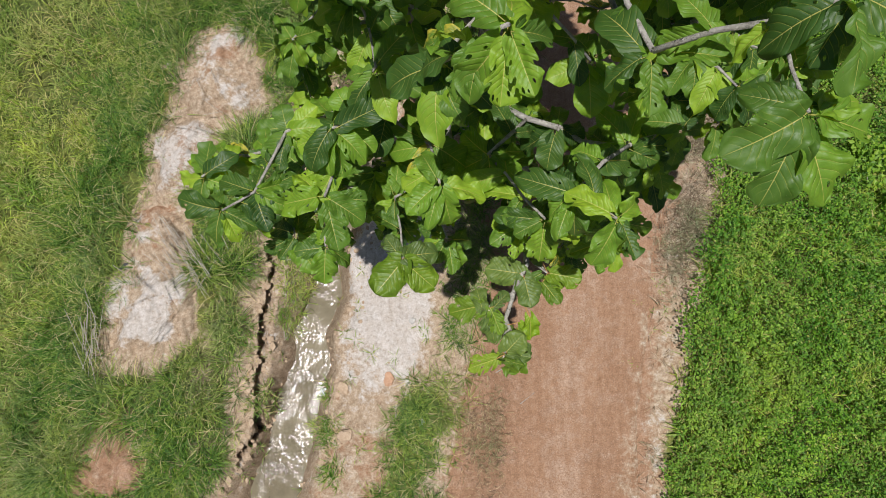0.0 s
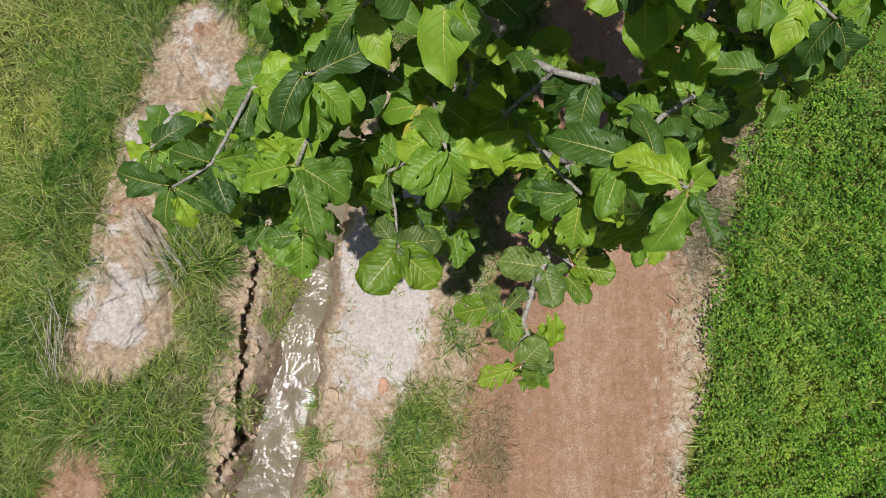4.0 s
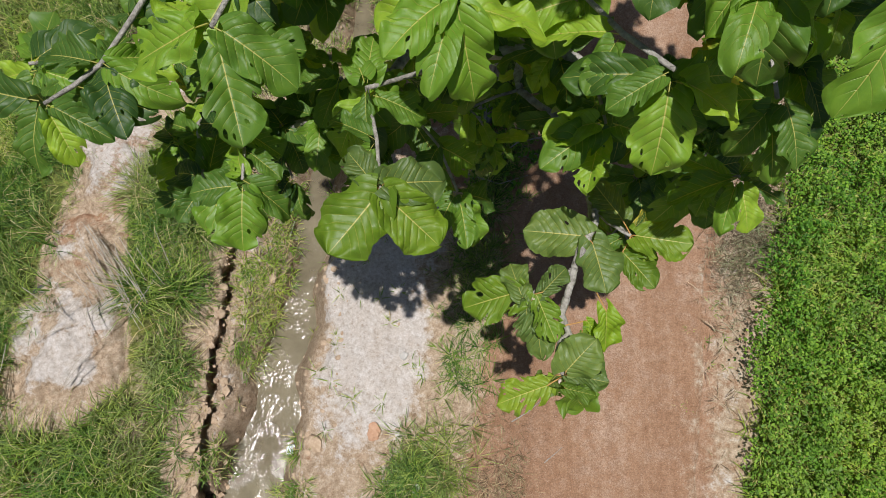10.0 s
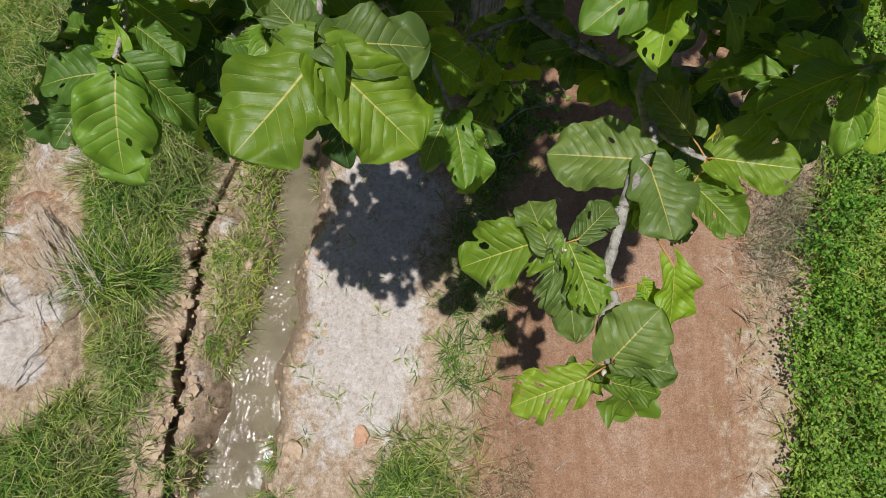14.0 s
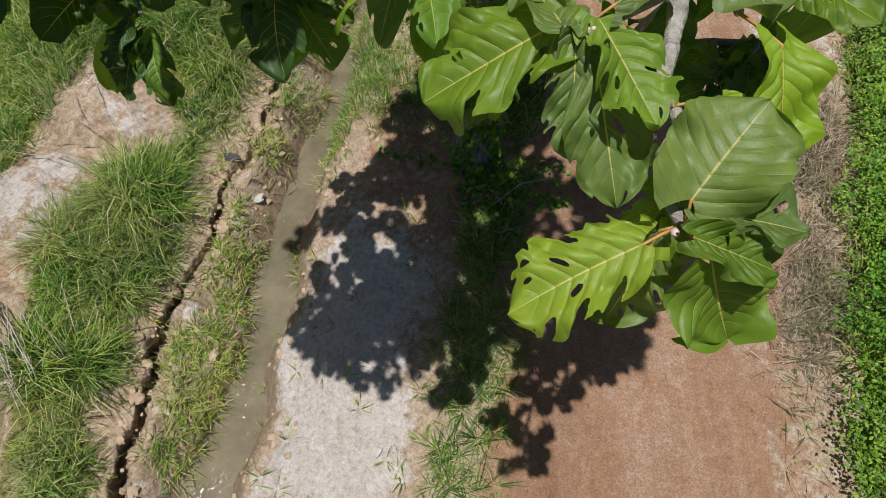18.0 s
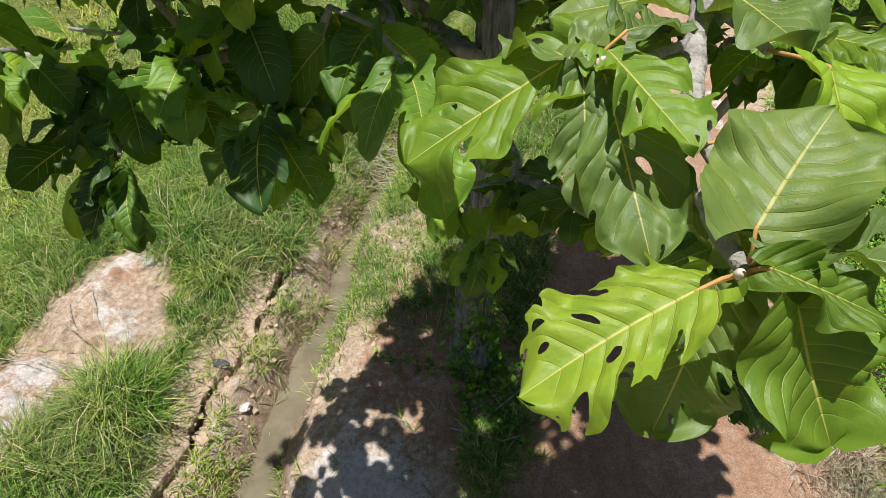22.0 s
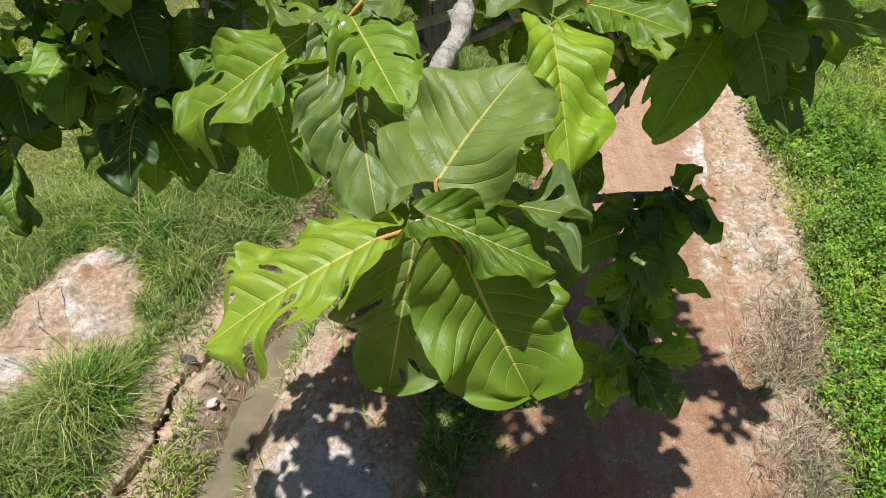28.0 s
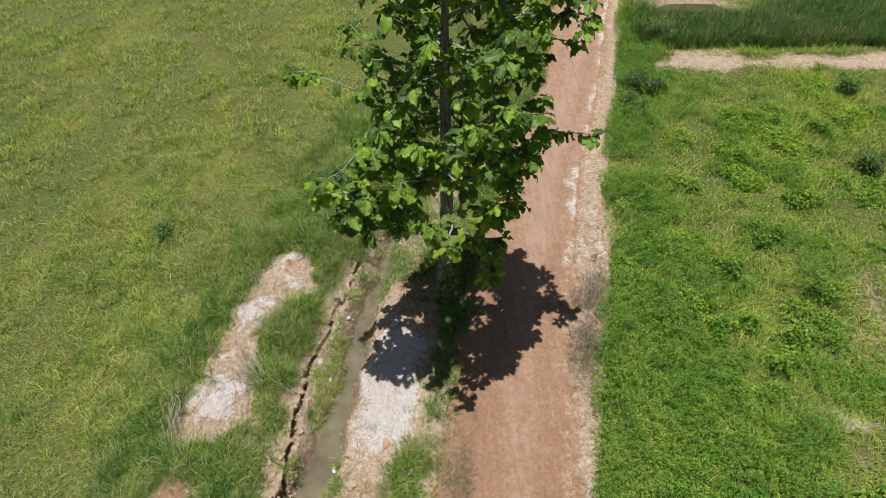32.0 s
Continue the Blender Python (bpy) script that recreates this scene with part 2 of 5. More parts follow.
def bark_material(name, dark, light):
    n = Nodes(name)
    v = n.coords("Object", (9.0, 9.0, 1.3))
    w = n.coords()
    ridge, fine, big = n.noise(v, 2.2, 6, 0.7), n.noise(w, 60, 4), n.noise(w, 2.0, 4)
    c = n.ramp(ridge, (0.32, dark), (0.62, light))
    c = n.mix(n.span(fine, 0.4, 0.7, 0.0, 0.4), c, n.mix(1.0, c, (0.6, 0.58, 0.55), "MULTIPLY"))
    c = n.mix(n.span(big, 0.5, 0.75, 0.0, 0.5), c, (0.36, 0.34, 0.28))
    n.bump(n.math("ADD", ridge, n.math("MULTIPLY", fine, 0.2)), 0.9, 0.03)
    return n.finish(c, 0.9, 0.2)


def water_material(name, shallow, deep, rough_water):
    n = Nodes(name)
    v = n.coords()
    c = n.mix(n.span(n.noise(v, 2.2, 5), 0.35, 0.65), deep, shallow)
    ripple = n.math("ADD", n.noise(n.coords("Object", (1.0, 0.55, 1.0)), 19.0, 3, 0.6), n.math("MULTIPLY", n.noise(v, 47.0, 2), 0.4))
    ripple = n.math("MULTIPLY", ripple, n.span(n.noise(v, 2.5, 4), 0.44, 0.60, 0.12, 1.0))
    n.bump(ripple, 1.0, rough_water)
    mat = n.finish(c, 0.10, 0.5)
    n.shader.inputs["IOR"].default_value = 1.33
    clear = n.node("ShaderNodeBsdfTransparent")
    m = n.node("ShaderNodeMixShader")
    n.put(m.inputs[0], n.span(n.noise(v, 1.3, 4), 0.4, 0.6, 0.06, 0.30))
    n.link(n.shader.outputs[0], m.inputs[1])
    n.link(clear.outputs[0], m.inputs[2])
    n.link(m.outputs[0], n.out.inputs["Surface"])
    return mat


def plain_material(name, a, b, scale, rough=0.8, bump=0.3, stretch=(1, 1, 1)):
    n = Nodes(name)
    v = n.coords("Object", stretch)
    f = n.noise(v, scale, 5, 0.65)
    c = n.mix(n.span(f, 0.3, 0.7), a, b)
    c = n.mix(n.span(n.noise(v, scale * 7, 3), 0.4, 0.7, 0.0, 0.35), c, n.mix(1.0, c, (0.65, 0.62, 0.6), "MULTIPLY"))
    n.bump(f, bump, 0.01)
    return n.finish(c, rough, 0.25)


EARTH = earth_material("earth")
FIELD_GRASS = blade_material("field_grass", (0.10, 0.16, 0.029), (0.27, 0.35, 0.073), (0.48, 0.55, 0.165), (0.52, 0.46, 0.22), 0.15)
TUFT_GRASS = blade_material("tuft_grass", (0.036, 0.10, 0.020), (0.118, 0.235, 0.036), (0.33, 0.445, 0.095), (0.54, 0.47, 0.26), 0.09)
VERGE_GRASS = blade_material("verge_grass", (0.08, 0.16, 0.026), (0.20, 0.33, 0.05), (0.40, 0.50, 0.12), (0.50, 0.42, 0.23), 0.2)
WEED_LEAF = blade_material("weed_leaf", (0.050, 0.135, 0.014), (0.130, 0.282, 0.027), (0.26, 0.43, 0.052), (0.34, 0.38, 0.09), 0.03, 0.5, 0.30)
SHRUB_LEAF = blade_material("shrub_leaf", (0.065, 0.155, 0.015), (0.165, 0.31, 0.027), (0.32, 0.47, 0.052), (0.40, 0.42, 0.10), 0.03, 0.5, 0.35)
BRIGHT_GRASS = blade_material("bright_grass", (0.125, 0.21, 0.028), (0.285, 0.395, 0.056), (0.48, 0.57, 0.12), (0.48, 0.45, 0.19), 0.10)
REED = blade_material("reed_grass", (0.04, 0.10, 0.02), (0.07, 0.16, 0.03), (0.14, 0.24, 0.05), (0.32, 0.28, 0.15), 0.05)
STRAW = blade_material("straw", (0.17, 0.125, 0.08), (0.33, 0.26, 0.18), (0.56, 0.48, 0.36), (0.12, 0.085, 0.055), 0.25, 0.8, 0.08)
STALK = plain_material("dead_stalk", (0.36, 0.31, 0.25), (0.58, 0.53, 0.46), 9, 0.8, 0.2)
MATURE = ((0.090, 0.152, 0.042), (0.112, 0.185, 0.047), (0.135, 0.212, 0.051), (0.16, 0.238, 0.054))
YOUNG = ((0.115, 0.215, 0.024), (0.145, 0.26, 0.026), (0.18, 0.30, 0.028), (0.23, 0.34, 0.032))
MIXED = ((0.034, 0.088, 0.020), (0.092, 0.192, 0.026), (0.155, 0.30, 0.029), (0.265, 0.42, 0.036))
LEAF = leaf_material("broad_leaf", True, MIXED)
LEAF_MATURE = leaf_material("mature_leaf", True, MATURE, 2.0)
LEAF_YOUNG = leaf_material("young_leaf", True, YOUNG, 2.0)
# raised yellow-greens: the glow of sun through the leaf is put into the colour
LEAF_BRIGHT = leaf_material("sunlit_leaf", True, ((0.20, 0.34, 0.02), (0.23, 0.37, 0.022), (0.26, 0.40, 0.025), (0.29, 0.42, 0.03)), 2.0)
LEAF_FRESH = leaf_material("fresh_leaf", True, ((0.095, 0.178, 0.017), (0.115, 0.208, 0.019), (0.14, 0.243, 0.021), (0.165, 0.272, 0.023)), 2.0)
FOLIAGE = leaf_material("broad_leaf_far", False, MIXED)
BARK = bark_material("trunk_bark", (0.040, 0.042, 0.045), (0.30, 0.31, 0.325))
TWIG_BARK = bark_material("branch_bark", (0.19, 0.175, 0.155), (0.48, 0.46, 0.42))
LEAF_STALK = plain_material("leaf_stalk", (0.42, 0.20, 0.07), (0.52, 0.33, 0.11), 30, 0.6, 0.2)
LEAF_BUD = plain_material("leaf_bud", (0.62, 0.44, 0.38), (0.78, 0.70, 0.64), 40, 0.6, 0.2)
DITCH_WATER = water_material("ditch_water", (0.215, 0.188, 0.125), (0.15, 0.13, 0.084), 0.007)
POND_WATER = water_material("pond_water", (0.11, 0.07, 0.04), (0.07, 0.045, 0.025), 0.01)
CLOD = plain_material("soil_clod", (0.36, 0.26, 0.17), (0.52, 0.405, 0.295), 14, 0.95, 0.8)
BRICK = plain_material("fired_clay", (0.40, 0.225, 0.135), (0.52, 0.335, 0.225), 20, 0.9, 0.5)
STONE = plain_material("pale_stone", (0.36, 0.345, 0.32), (0.56, 0.54, 0.50), 14, 0.85, 0.4)
DARK_RUBBER = plain_material("dark_rubber", (0.045, 0.045, 0.05), (0.08, 0.08, 0.085), 20, 0.6, 0.2)
PLASTIC = plain_material("white_plastic", (0.62, 0.68, 0.72), (0.8, 0.82, 0.84), 12, 0.35, 0.2)

# ---- small geometry helpers ----
rng = np.random.RandomState(7)
TABLES = np.random.RandomState(3).rand(8, 256, 256)


def vnoise(x, y, scale, which=0):
    """Smooth value noise, 0 to 1, of numpy arrays."""
    x, y = np.asarray(x, float) * scale + 57.3, np.asarray(y, float) * scale + 91.7
    xi, yi = np.floor(x).astype(int), np.floor(y).astype(int)
    fx, fy = x - xi, y - yi
    fx, fy = fx * fx * (3 - 2 * fx), fy * fy * (3 - 2 * fy)
    t = TABLES[which]
    a, b = t[xi % 256, yi % 256], t[(xi + 1) % 256, yi % 256]
    c, d = t[xi % 256, (yi + 1) % 256], t[(xi + 1) % 256, (yi + 1) % 256]
    return (a * (1 - fx) + b * fx) * (1 - fy) + (c * (1 - fx) + d * fx) * fy


def fnoise(x, y, scale, which=0, octaves=3):
    total, amp = 0.0, 0.5
    for i in range(octaves):
        total = total + amp * (vnoise(x, y, scale * 2 ** i, (which + i) % 8) - 0.5)
        amp *= 0.5
    return total


def smooth(v, lo, hi):
    t = np.clip((np.asarray(v, float) - lo) / (hi - lo), 0, 1)
    return t * t * (3 - 2 * t)


def np_mesh(name, verts, quads=None, tris=None, shade=True):
    """A mesh from arrays of corners and of four- and three-cornered faces."""
    me = bpy.data.meshes.new(name)
    verts = np.asarray(verts, np.float32)
    parts, totals = [], []
    if quads is not None and len(quads):
        parts.append(np.asarray(quads, np.int32).ravel())
        totals.append(np.full(len(quads), 4, np.int32))
    if tris is not None and len(tris):
        parts.append(np.asarray(tris, np.int32).ravel())
        totals.append(np.full(len(tris), 3, np.int32))
    loops, totals = np.concatenate(parts), np.concatenate(totals)
    me.vertices.add(len(verts))
    me.vertices.foreach_set("co", verts.ravel())
    me.loops.add(len(loops))
    me.loops.foreach_set("vertex_index", loops)
    me.polygons.add(len(totals))
    me.polygons.foreach_set("loop_start", np.concatenate(([0], np.cumsum(totals)[:-1])).astype(np.int32))
    me.polygons.foreach_set("loop_total", totals)
    me.polygons.foreach_set("use_smooth", np.full(len(totals), shade))
    me.update(calc_edges=True)
    return me


def set_values(me, name, values):
    me.attributes.new(name, "FLOAT", "POINT").data.foreach_set("value", np.asarray(values, np.float32).ravel())


def child(name, me, material, parent=None, label=""):
    ob = new(name, me)
    if material and not me.materials:
        me.materials.append(material)
    if parent:
        ob.parent = parent
        ob.matrix_parent_inverse = parent.matrix_world.inverted()
    return tagged(ob, label)


def grid_faces(rows, cols):
    i = np.arange(rows * cols).reshape(rows, cols)
    return np.stack([i[:-1, :-1], i[:-1, 1:], i[1:, 1:], i[1:, :-1]], -1).reshape(-1, 4)


def tube(path, radii, sides=8, knobs=0.0, seed=0):
    """A round tube along a path, with closed ends."""
    r = np.random.RandomState(seed)
    path = [Vector(p) for p in path]
    verts, side = [], Vector((1, 0.13, 0.2))
    for i, p in enumerate(path):
        d = (path[min(i + 1, len(path) - 1)] - path[max(i - 1, 0)]).normalized()
        a = (side - d * side.dot(d)).normalized()
        b = d.cross(a)
        side = a
        rad = radii[i] * (1 + knobs * r.uniform(-1, 1))
        for k in range(sides):
            th = 2 * math.pi * k / sides
            verts.append(p + (a * math.cos(th) + b * math.sin(th)) * rad * (1 + knobs * 0.5 * r.uniform(-1, 1)))
    quads = [(i * sides + k, i * sides + (k + 1) % sides, (i + 1) * sides + (k + 1) % sides, (i + 1) * sides + k)
             for i in range(len(path) - 1) for k in range(sides)]
    n = len(verts)
    verts += [path[0], path[-1]]
    tris = [(n, (k + 1) % sides, k) for k in range(sides)]
    tris += [(n + 1, n - sides + k, n - sides + (k + 1) % sides) for k in range(sides)]
    return np.array([tuple(v) for v in verts]), np.array(quads), np.array(tris)


# ---- the plan: lines that run with the ditch and the track, as x over y ----
def line(*points):
    ys, xs = [p[0] for p in points], [p[1] for p in points]
    lo, hi = (xs[1] - xs[0]) / (ys[1] - ys[0]), (xs[-1] - xs[-2]) / (ys[-1] - ys[-2])

    def at(y):
        y = np.asarray(y, float)
        x = np.interp(y, ys, xs)
        return x + np.minimum(y - ys[0], 0) * lo + np.maximum(y - ys[-1], 0) * hi
    return at


water_left = line((-6, -4.4), (-2.8, -3.62), (-1.95, -3.45), (-1.1, -3.27), (-0.45, -3.0), (0.02, -2.88), (0.5, -2.74), (1.15, -2.58), (1.65, -2.42), (2.4, -2.44), (3.1, -2.33), (4.2, -2.07), (4.8, -2.0), (5.7, -1.64), (6.9, -1.53), (8.0, -1.25), (9, -0.95), (14, 0.1))
water_right = line((-6, -3.5), (-2.77, -2.76), (-1.94, -2.5), (-1.08, -2.39), (-0.45, -2.27), (0.02, -2.25), (0.5, -2.12), (1.2, -2.03), (1.8, -2.0), (2.4, -1.87), (3.1, -1.8), (4.2, -1.53), (4.9, -1.45), (5.7, -1.27), (6.95, -1.2), (8.0, -0.85), (9, -0.6), (14, 0.5))
crack = line((-6, -5.6), (-3.1, -4.25), (-1.75, -3.5), (-1.1, -3.56), (0.4, -3.38), (1.9, -3.32), (2.9, -2.88), (4.0, -2.76), (4.65, -2.42), (6.4, -2.1), (9, -1.5), (14, -0.4))
road_left = line((-8, -0.7), (-3.65, 0.16), (-0.72, 0.69), (0.18, 0.84), (1.53, 1.15), (3.5, 1.53), (6.67, 2.15), (12.9, 3.9), (17.4, 5.6), (26, 7.3))
road_right = line((-8, 3.2), (-3.7, 3.56), (-1.6, 3.55), (-0.2, 3.72), (1.5, 3.94), (3.44, 4.29), (6.33, 4.85), (10.4, 5.75), (16, 7.4), (26, 10.0))
verge_right = line((-8, 3.4), (-3.7, 3.75), (-2.6, 3.97), (-1.6, 4.1), (0.43, 4.5), (1.8, 4.88), (3.4, 5.3), (6.0, 5.95), (9.7, 6.35), (16, 8.2), (26, 10.5))
bank_left = line((-8, -6.9), (-0.55, -6.62), (0, -6.57), (0.57, -6.36), (1.3, -6.22), (2.04, -6.18), (2.9, -5.93), (3.67, -5.78), (5.0, -5.45), (5.7, -5.25), (14, -2.6))
bank_right = line((-8, -5.2), (-2.4, -5.1), (-0.5, -5.0), (0, -4.52), (0.6, -4.53), (1.3, -4.62), (2.0, -4.72), (2.9, -4.75), (3.6, -4.5), (4.0, -4.1), (4.4, -3.4), (5.0, -3.5), (5.7, -4.0), (14, -1.5))
WATER_Z = -0.85


def crack_centre(y):
    return crack(y) + 0.14 * fnoise(y * 0 + 2, y, 9.0, 7, 2) + 0.26 * fnoise(y * 0, y, 4.0, 3, 3) + 0.2 * fnoise(y * 0, y, 1.3, 4, 2)


def crack_depth(x, y):
    wide = 0.018 + 0.075 * vnoise(y * 0, y, 3.3, 1) * (1 - 0.5 * smooth(y, 0.5, 3))
    gap = np.exp(-((x - crack_centre(y) - 0.03) / wide) ** 4)
    return 0.42 * gap * smooth(y, -2.6, -1.9) * (1 - smooth(y, 6.2, 7.5)) * (0.5 + 0.5 * vnoise(y * 0, y, 2.0, 5)) * (1 - 0.6 * smooth(y, 0.2, 1.2) * smooth(vnoise(y * 0 + 4, y, 1.5, 6), 0.35, 0.6))


def ground_height(x, y):
    x, y = np.asarray(x, float), np.asarray(y, float)
    wl, wr, ck, rl = water_left(y), water_right(y), crack(y), road_left(y)
    wob = fnoise(x, y, 2.2, 1, 3)
    wl, wr = wl + 0.40 * fnoise(x * 0 + 2, y, 1.6, 6, 4), wr + 0.36 * fnoise(x * 0 + 5, y, 1.5, 7, 4)
    z = 0.10 * fnoise(x, y, 0.35, 2, 3) + 0.045 * wob
    # spoil bank between field and ditch
    z = z + 0.16 * smooth(x, ck - 3.0, ck - 2.0) * (1 - smooth(x, ck - 1.5, ck - 0.5)) * (1 - smooth(y, 9, 14))
    # fall from the strip to the crack, shelf, bed
    ck = crack_centre(y)
    z = z - 0.22 * smooth(x, ck - 1.2, ck - 0.03)
    z = z - 0.10 * smooth(x, ck - 0.03, ck + 0.06)
    z = z - 0.40 * smooth(x, np.minimum(ck + 0.1 + 0.5 * wob, wl - 0.2), wl + 0.03) - 0.28 * smooth(x, wl - 0.10, wl + 0.14)
    # far side of the ditch up to the verge
    z = z + 0.72 * smooth(x, wr - 0.16, wr + 0.36 + 0.3 * wob) + 0.26 * smooth(x, wr + 0.2, wr + 1.1) + 0.13 * smooth(x, rl - 1.3, rl - 0.2)
    z = z - crack_depth(x, y)
    # pond beyond the bund
    pond = np.exp(-(((x - 14.6) / 2.6) ** 4 + ((y - 25.2) / 1.7) ** 4))
    z = z - 0.9 * pond
    # bund
    z = z + 0.35 * np.exp(-((y - 18.5 - 0.25 * fnoise(x, y, 0.6, 2)) / 0.75) ** 4) * smooth(x, 9.6, 11.0)
    # clods on trodden or dug soil
    dug = smooth(x, ck - 0.8, ck) * (1 - smooth(x, rl - 0.3, rl + 0.2))
    near_crack = np.exp(-((x - ck) / 0.6) ** 2)
    z = z + dug * (0.12 + 0.16 * near_crack) * fnoise(x, y, 3.5, 5, 5) + dug * (0.075 + 0.10 * near_crack) * fnoise(x, y, 9.0, 3, 2)
    return z


def masks(x, y):
    """How bare, white-crusted, red and damp the soil is."""
    wl, wr, ck, rl, rr, vr = water_left(y), water_right(y), crack(y), road_left(y), road_right(y), verge_right(y)
    near = 1 - smooth(y, 9, 13)
    wander = 0.7 * fnoise(x, y, 0.9, 2, 4)
    verge = np.exp(-((x - rl + 0.55 + wander) / 0.34) ** 4) * smooth(vnoise(x, y, 0.8, 0), 0.15, 0.5) * (0.35 + 0.65 * smooth(y, 2.2, 3.4))
    verge = np.maximum(verge, np.exp(-((x - rl + 0.95 + wander) / 0.5) ** 4) * smooth(-y, 0.5, 1.1))
    bare = smooth(x, ck - 0.75 + wander, ck - 0.35 + wander) * (1 - smooth(x, rl - 0.9, rl - 0.6) * smooth(y, 4, 5.5)) * (1 - 0.7 * verge) * (1 - smooth(x, rl, rl + 0.3))
    bare = np.maximum(bare * near, smooth(x, rl - 0.35, rl - 0.05) * (1 - smooth(x, vr - 0.05 + wander, vr + 0.45 + wander)))
    bank = smooth(x, bank_left(y) - 0.05, bank_left(y) + 0.25) * (1 - smooth(x, bank_right(y) - 0.2, bank_right(y) + 0.15))
    bank = bank * np.maximum(smooth(y, -1.0, -0.4) * (1 - smooth(y, 5.9, 6.4)), np.exp(-(((x + 5.85) / 0.75) ** 4 + ((y + 2.1) / 0.7) ** 4)))
    bare = np.maximum.reduce([bare, bank, (0.50 + 0.7 * fnoise(x, y, 1.1, 1, 3)) * smooth(x, ck - 1.6, ck - 0.8) * (1 - smooth(x, ck - 0.4, ck))])
    bund = np.exp(-((y - 18.4 + 1.3 * fnoise(x, y, 0.8, 1, 4)) / 0.62) ** 4) * smooth(x, 9.8, 11.2)
    pond = np.exp(-(((x - 14.6) / 2.7) ** 4 + ((y - 25.4) / 1.9) ** 4))
    patch = smooth(vnoise(x, y, 1.5, 3), 0.3, 0.6) * np.exp(-(((x - 10.6) / 1.3) ** 2 + ((y + 0.1 + 0.25 * (x - 10)) / 0.45) ** 2)) + np.exp(-(((x - 7.5) / 3.5) ** 4 + ((y + 4.3) / 0.75) ** 4))
    dryfield = 0.22 * smooth(x, 8.8, 11) * (1 - smooth(y, 4, 8)) + 0.25 * smooth(x, vr + 2, vr + 5) * smooth(fnoise(x, y, 0.5, 6), 0.0, 0.2) * np.maximum(smooth(y, 6, 8), smooth(x, 9, 10))
    bare = np.maximum.reduce([bare, bund, pond, np.clip(patch, 0, 1), dryfield])
    hump = np.exp(-(((x + 0.95 - 0.1 * (y - 1) + 1.2 * wander) / 0.78) ** 4 + ((y - 1.15 + wander) / 1.9) ** 4))
    pale = hump * (0.86 + 0.5 * fnoise(x, y, 1.6, 3, 4)) + 0.2 * smooth(x, wr + 0.05, wr + 0.3) * (1 - smooth(x, rl - 1.4, rl - 0.9))
    pale = np.maximum(pale, (0.20 * (1 - smooth(y, 0.0, 1.5)) + 0.30 * np.exp(-((y - 6.3) / 0.9) ** 2) + 0.16 + 0.7 * fnoise(x, y, 0.9, 1, 4)) * smooth(x, rr - 0.35 + wander, rr + 0.1 + wander) * (1 - smooth(x, vr - 0.2, vr + 0.2)))
    pale = np.maximum.reduce([pale, 0.34 * bund, np.clip(patch, 0, 1) * 0.7, 0.3 * smooth(x, ck, ck + 0.1) * (1 - smooth(x, wl - 0.2, wl))])
    foot = smooth(x, wr + 0.35, wr + 0.8) * (1 - smooth(x, rl - 0.1, rl + 0.2)) * smooth(y + 0.9 * x + wander, 2.0, 3.3) * (1 - smooth(y, 5.5, 6.5))
    pale = np.maximum(pale * (1 - 0.75 * foot), 0.25 * bank)
    red = 0.22 * bank + 0.62 * foot * (1 - smooth(x, rl - 0.5, rl)) + smooth(x, rl - 0.5, rl) * (1 - 0.62 * smooth(x, rr - 0.2, rr + 0.35)) * (1 - smooth(x, vr, vr + 0.4))
    red = np.maximum(red, (0.42 + 0.8 * fnoise(x, y, 1.3, 4, 3)) * smooth(-y, 0.5, 1.3) * smooth(x, wr + 0.1, wr + 0.4) * (1 - smooth(x, rl - 0.2, rl)) * near)
    damp = np.maximum(smooth(x, wl - 0.28, wl - 0.05) * (1 - smooth(x, wr + 0.05, wr + 0.28)), 0.5 * pond) * np.maximum(near, pond)
    return bare, pale, red, damp


def spaced(fine_lo, fine_hi, step, far):
    mid = np.arange(fine_lo, fine_hi, step)
    out, d, pos = [], step, 0.0
    while pos < far:
        d *= 1.14
        pos += d
        out.append(pos)
    out = np.array(out)
    return np.concatenate((fine_lo - out[::-1], mid, mid[-1] + out))


def earth_values(me, x, y, extra=None):
    for name, v in zip(("bare", "pale", "red", "damp"), extra or masks(x, y)):
        set_values(me, name, v)


def build_ground():
    xs, ys = spaced(-7.5, 7.0, 0.055, 420), spaced(-5.0, 10.5, 0.055, 420)
    xs = np.sort(np.concatenate((xs, np.arange(-4.4, -1.6, 0.055) + 0.0137, np.arange(-4.4, -2.0, 0.055) + 0.0411)))
    X, Y = np.meshgrid(xs, ys)
    x, y = X.ravel(), Y.ravel()
    under = smooth(x, road_left(y) + 0.05, road_left(y) + 0.35) * (1 - smooth(x, road_right(y) - 0.3, road_right(y) - 0.05))
    me = np_mesh("ground", np.stack([x - 0.55 * crack_depth(x, y), y, ground_height(x, y) - 0.10 * under], 1), grid_faces(len(ys), len(xs)))
    earth_values(me, x, y)
    tagged(child("ground", me, EARTH), "farmland ground of grass turf and bare tan soil", "ground", "", "structure")


def road_profile(s):
    """Height over the ground across the track, s from 0 at one edge to 1 at the other."""
    z = 0.035 - 0.07 * (smooth(np.abs(s - 0.5), 0.44, 0.5))
    return z - 0.028 * np.exp(-((s - 0.23) / 0.07) ** 2) - 0.028 * np.exp(-((s - 0.78) / 0.07) ** 2)


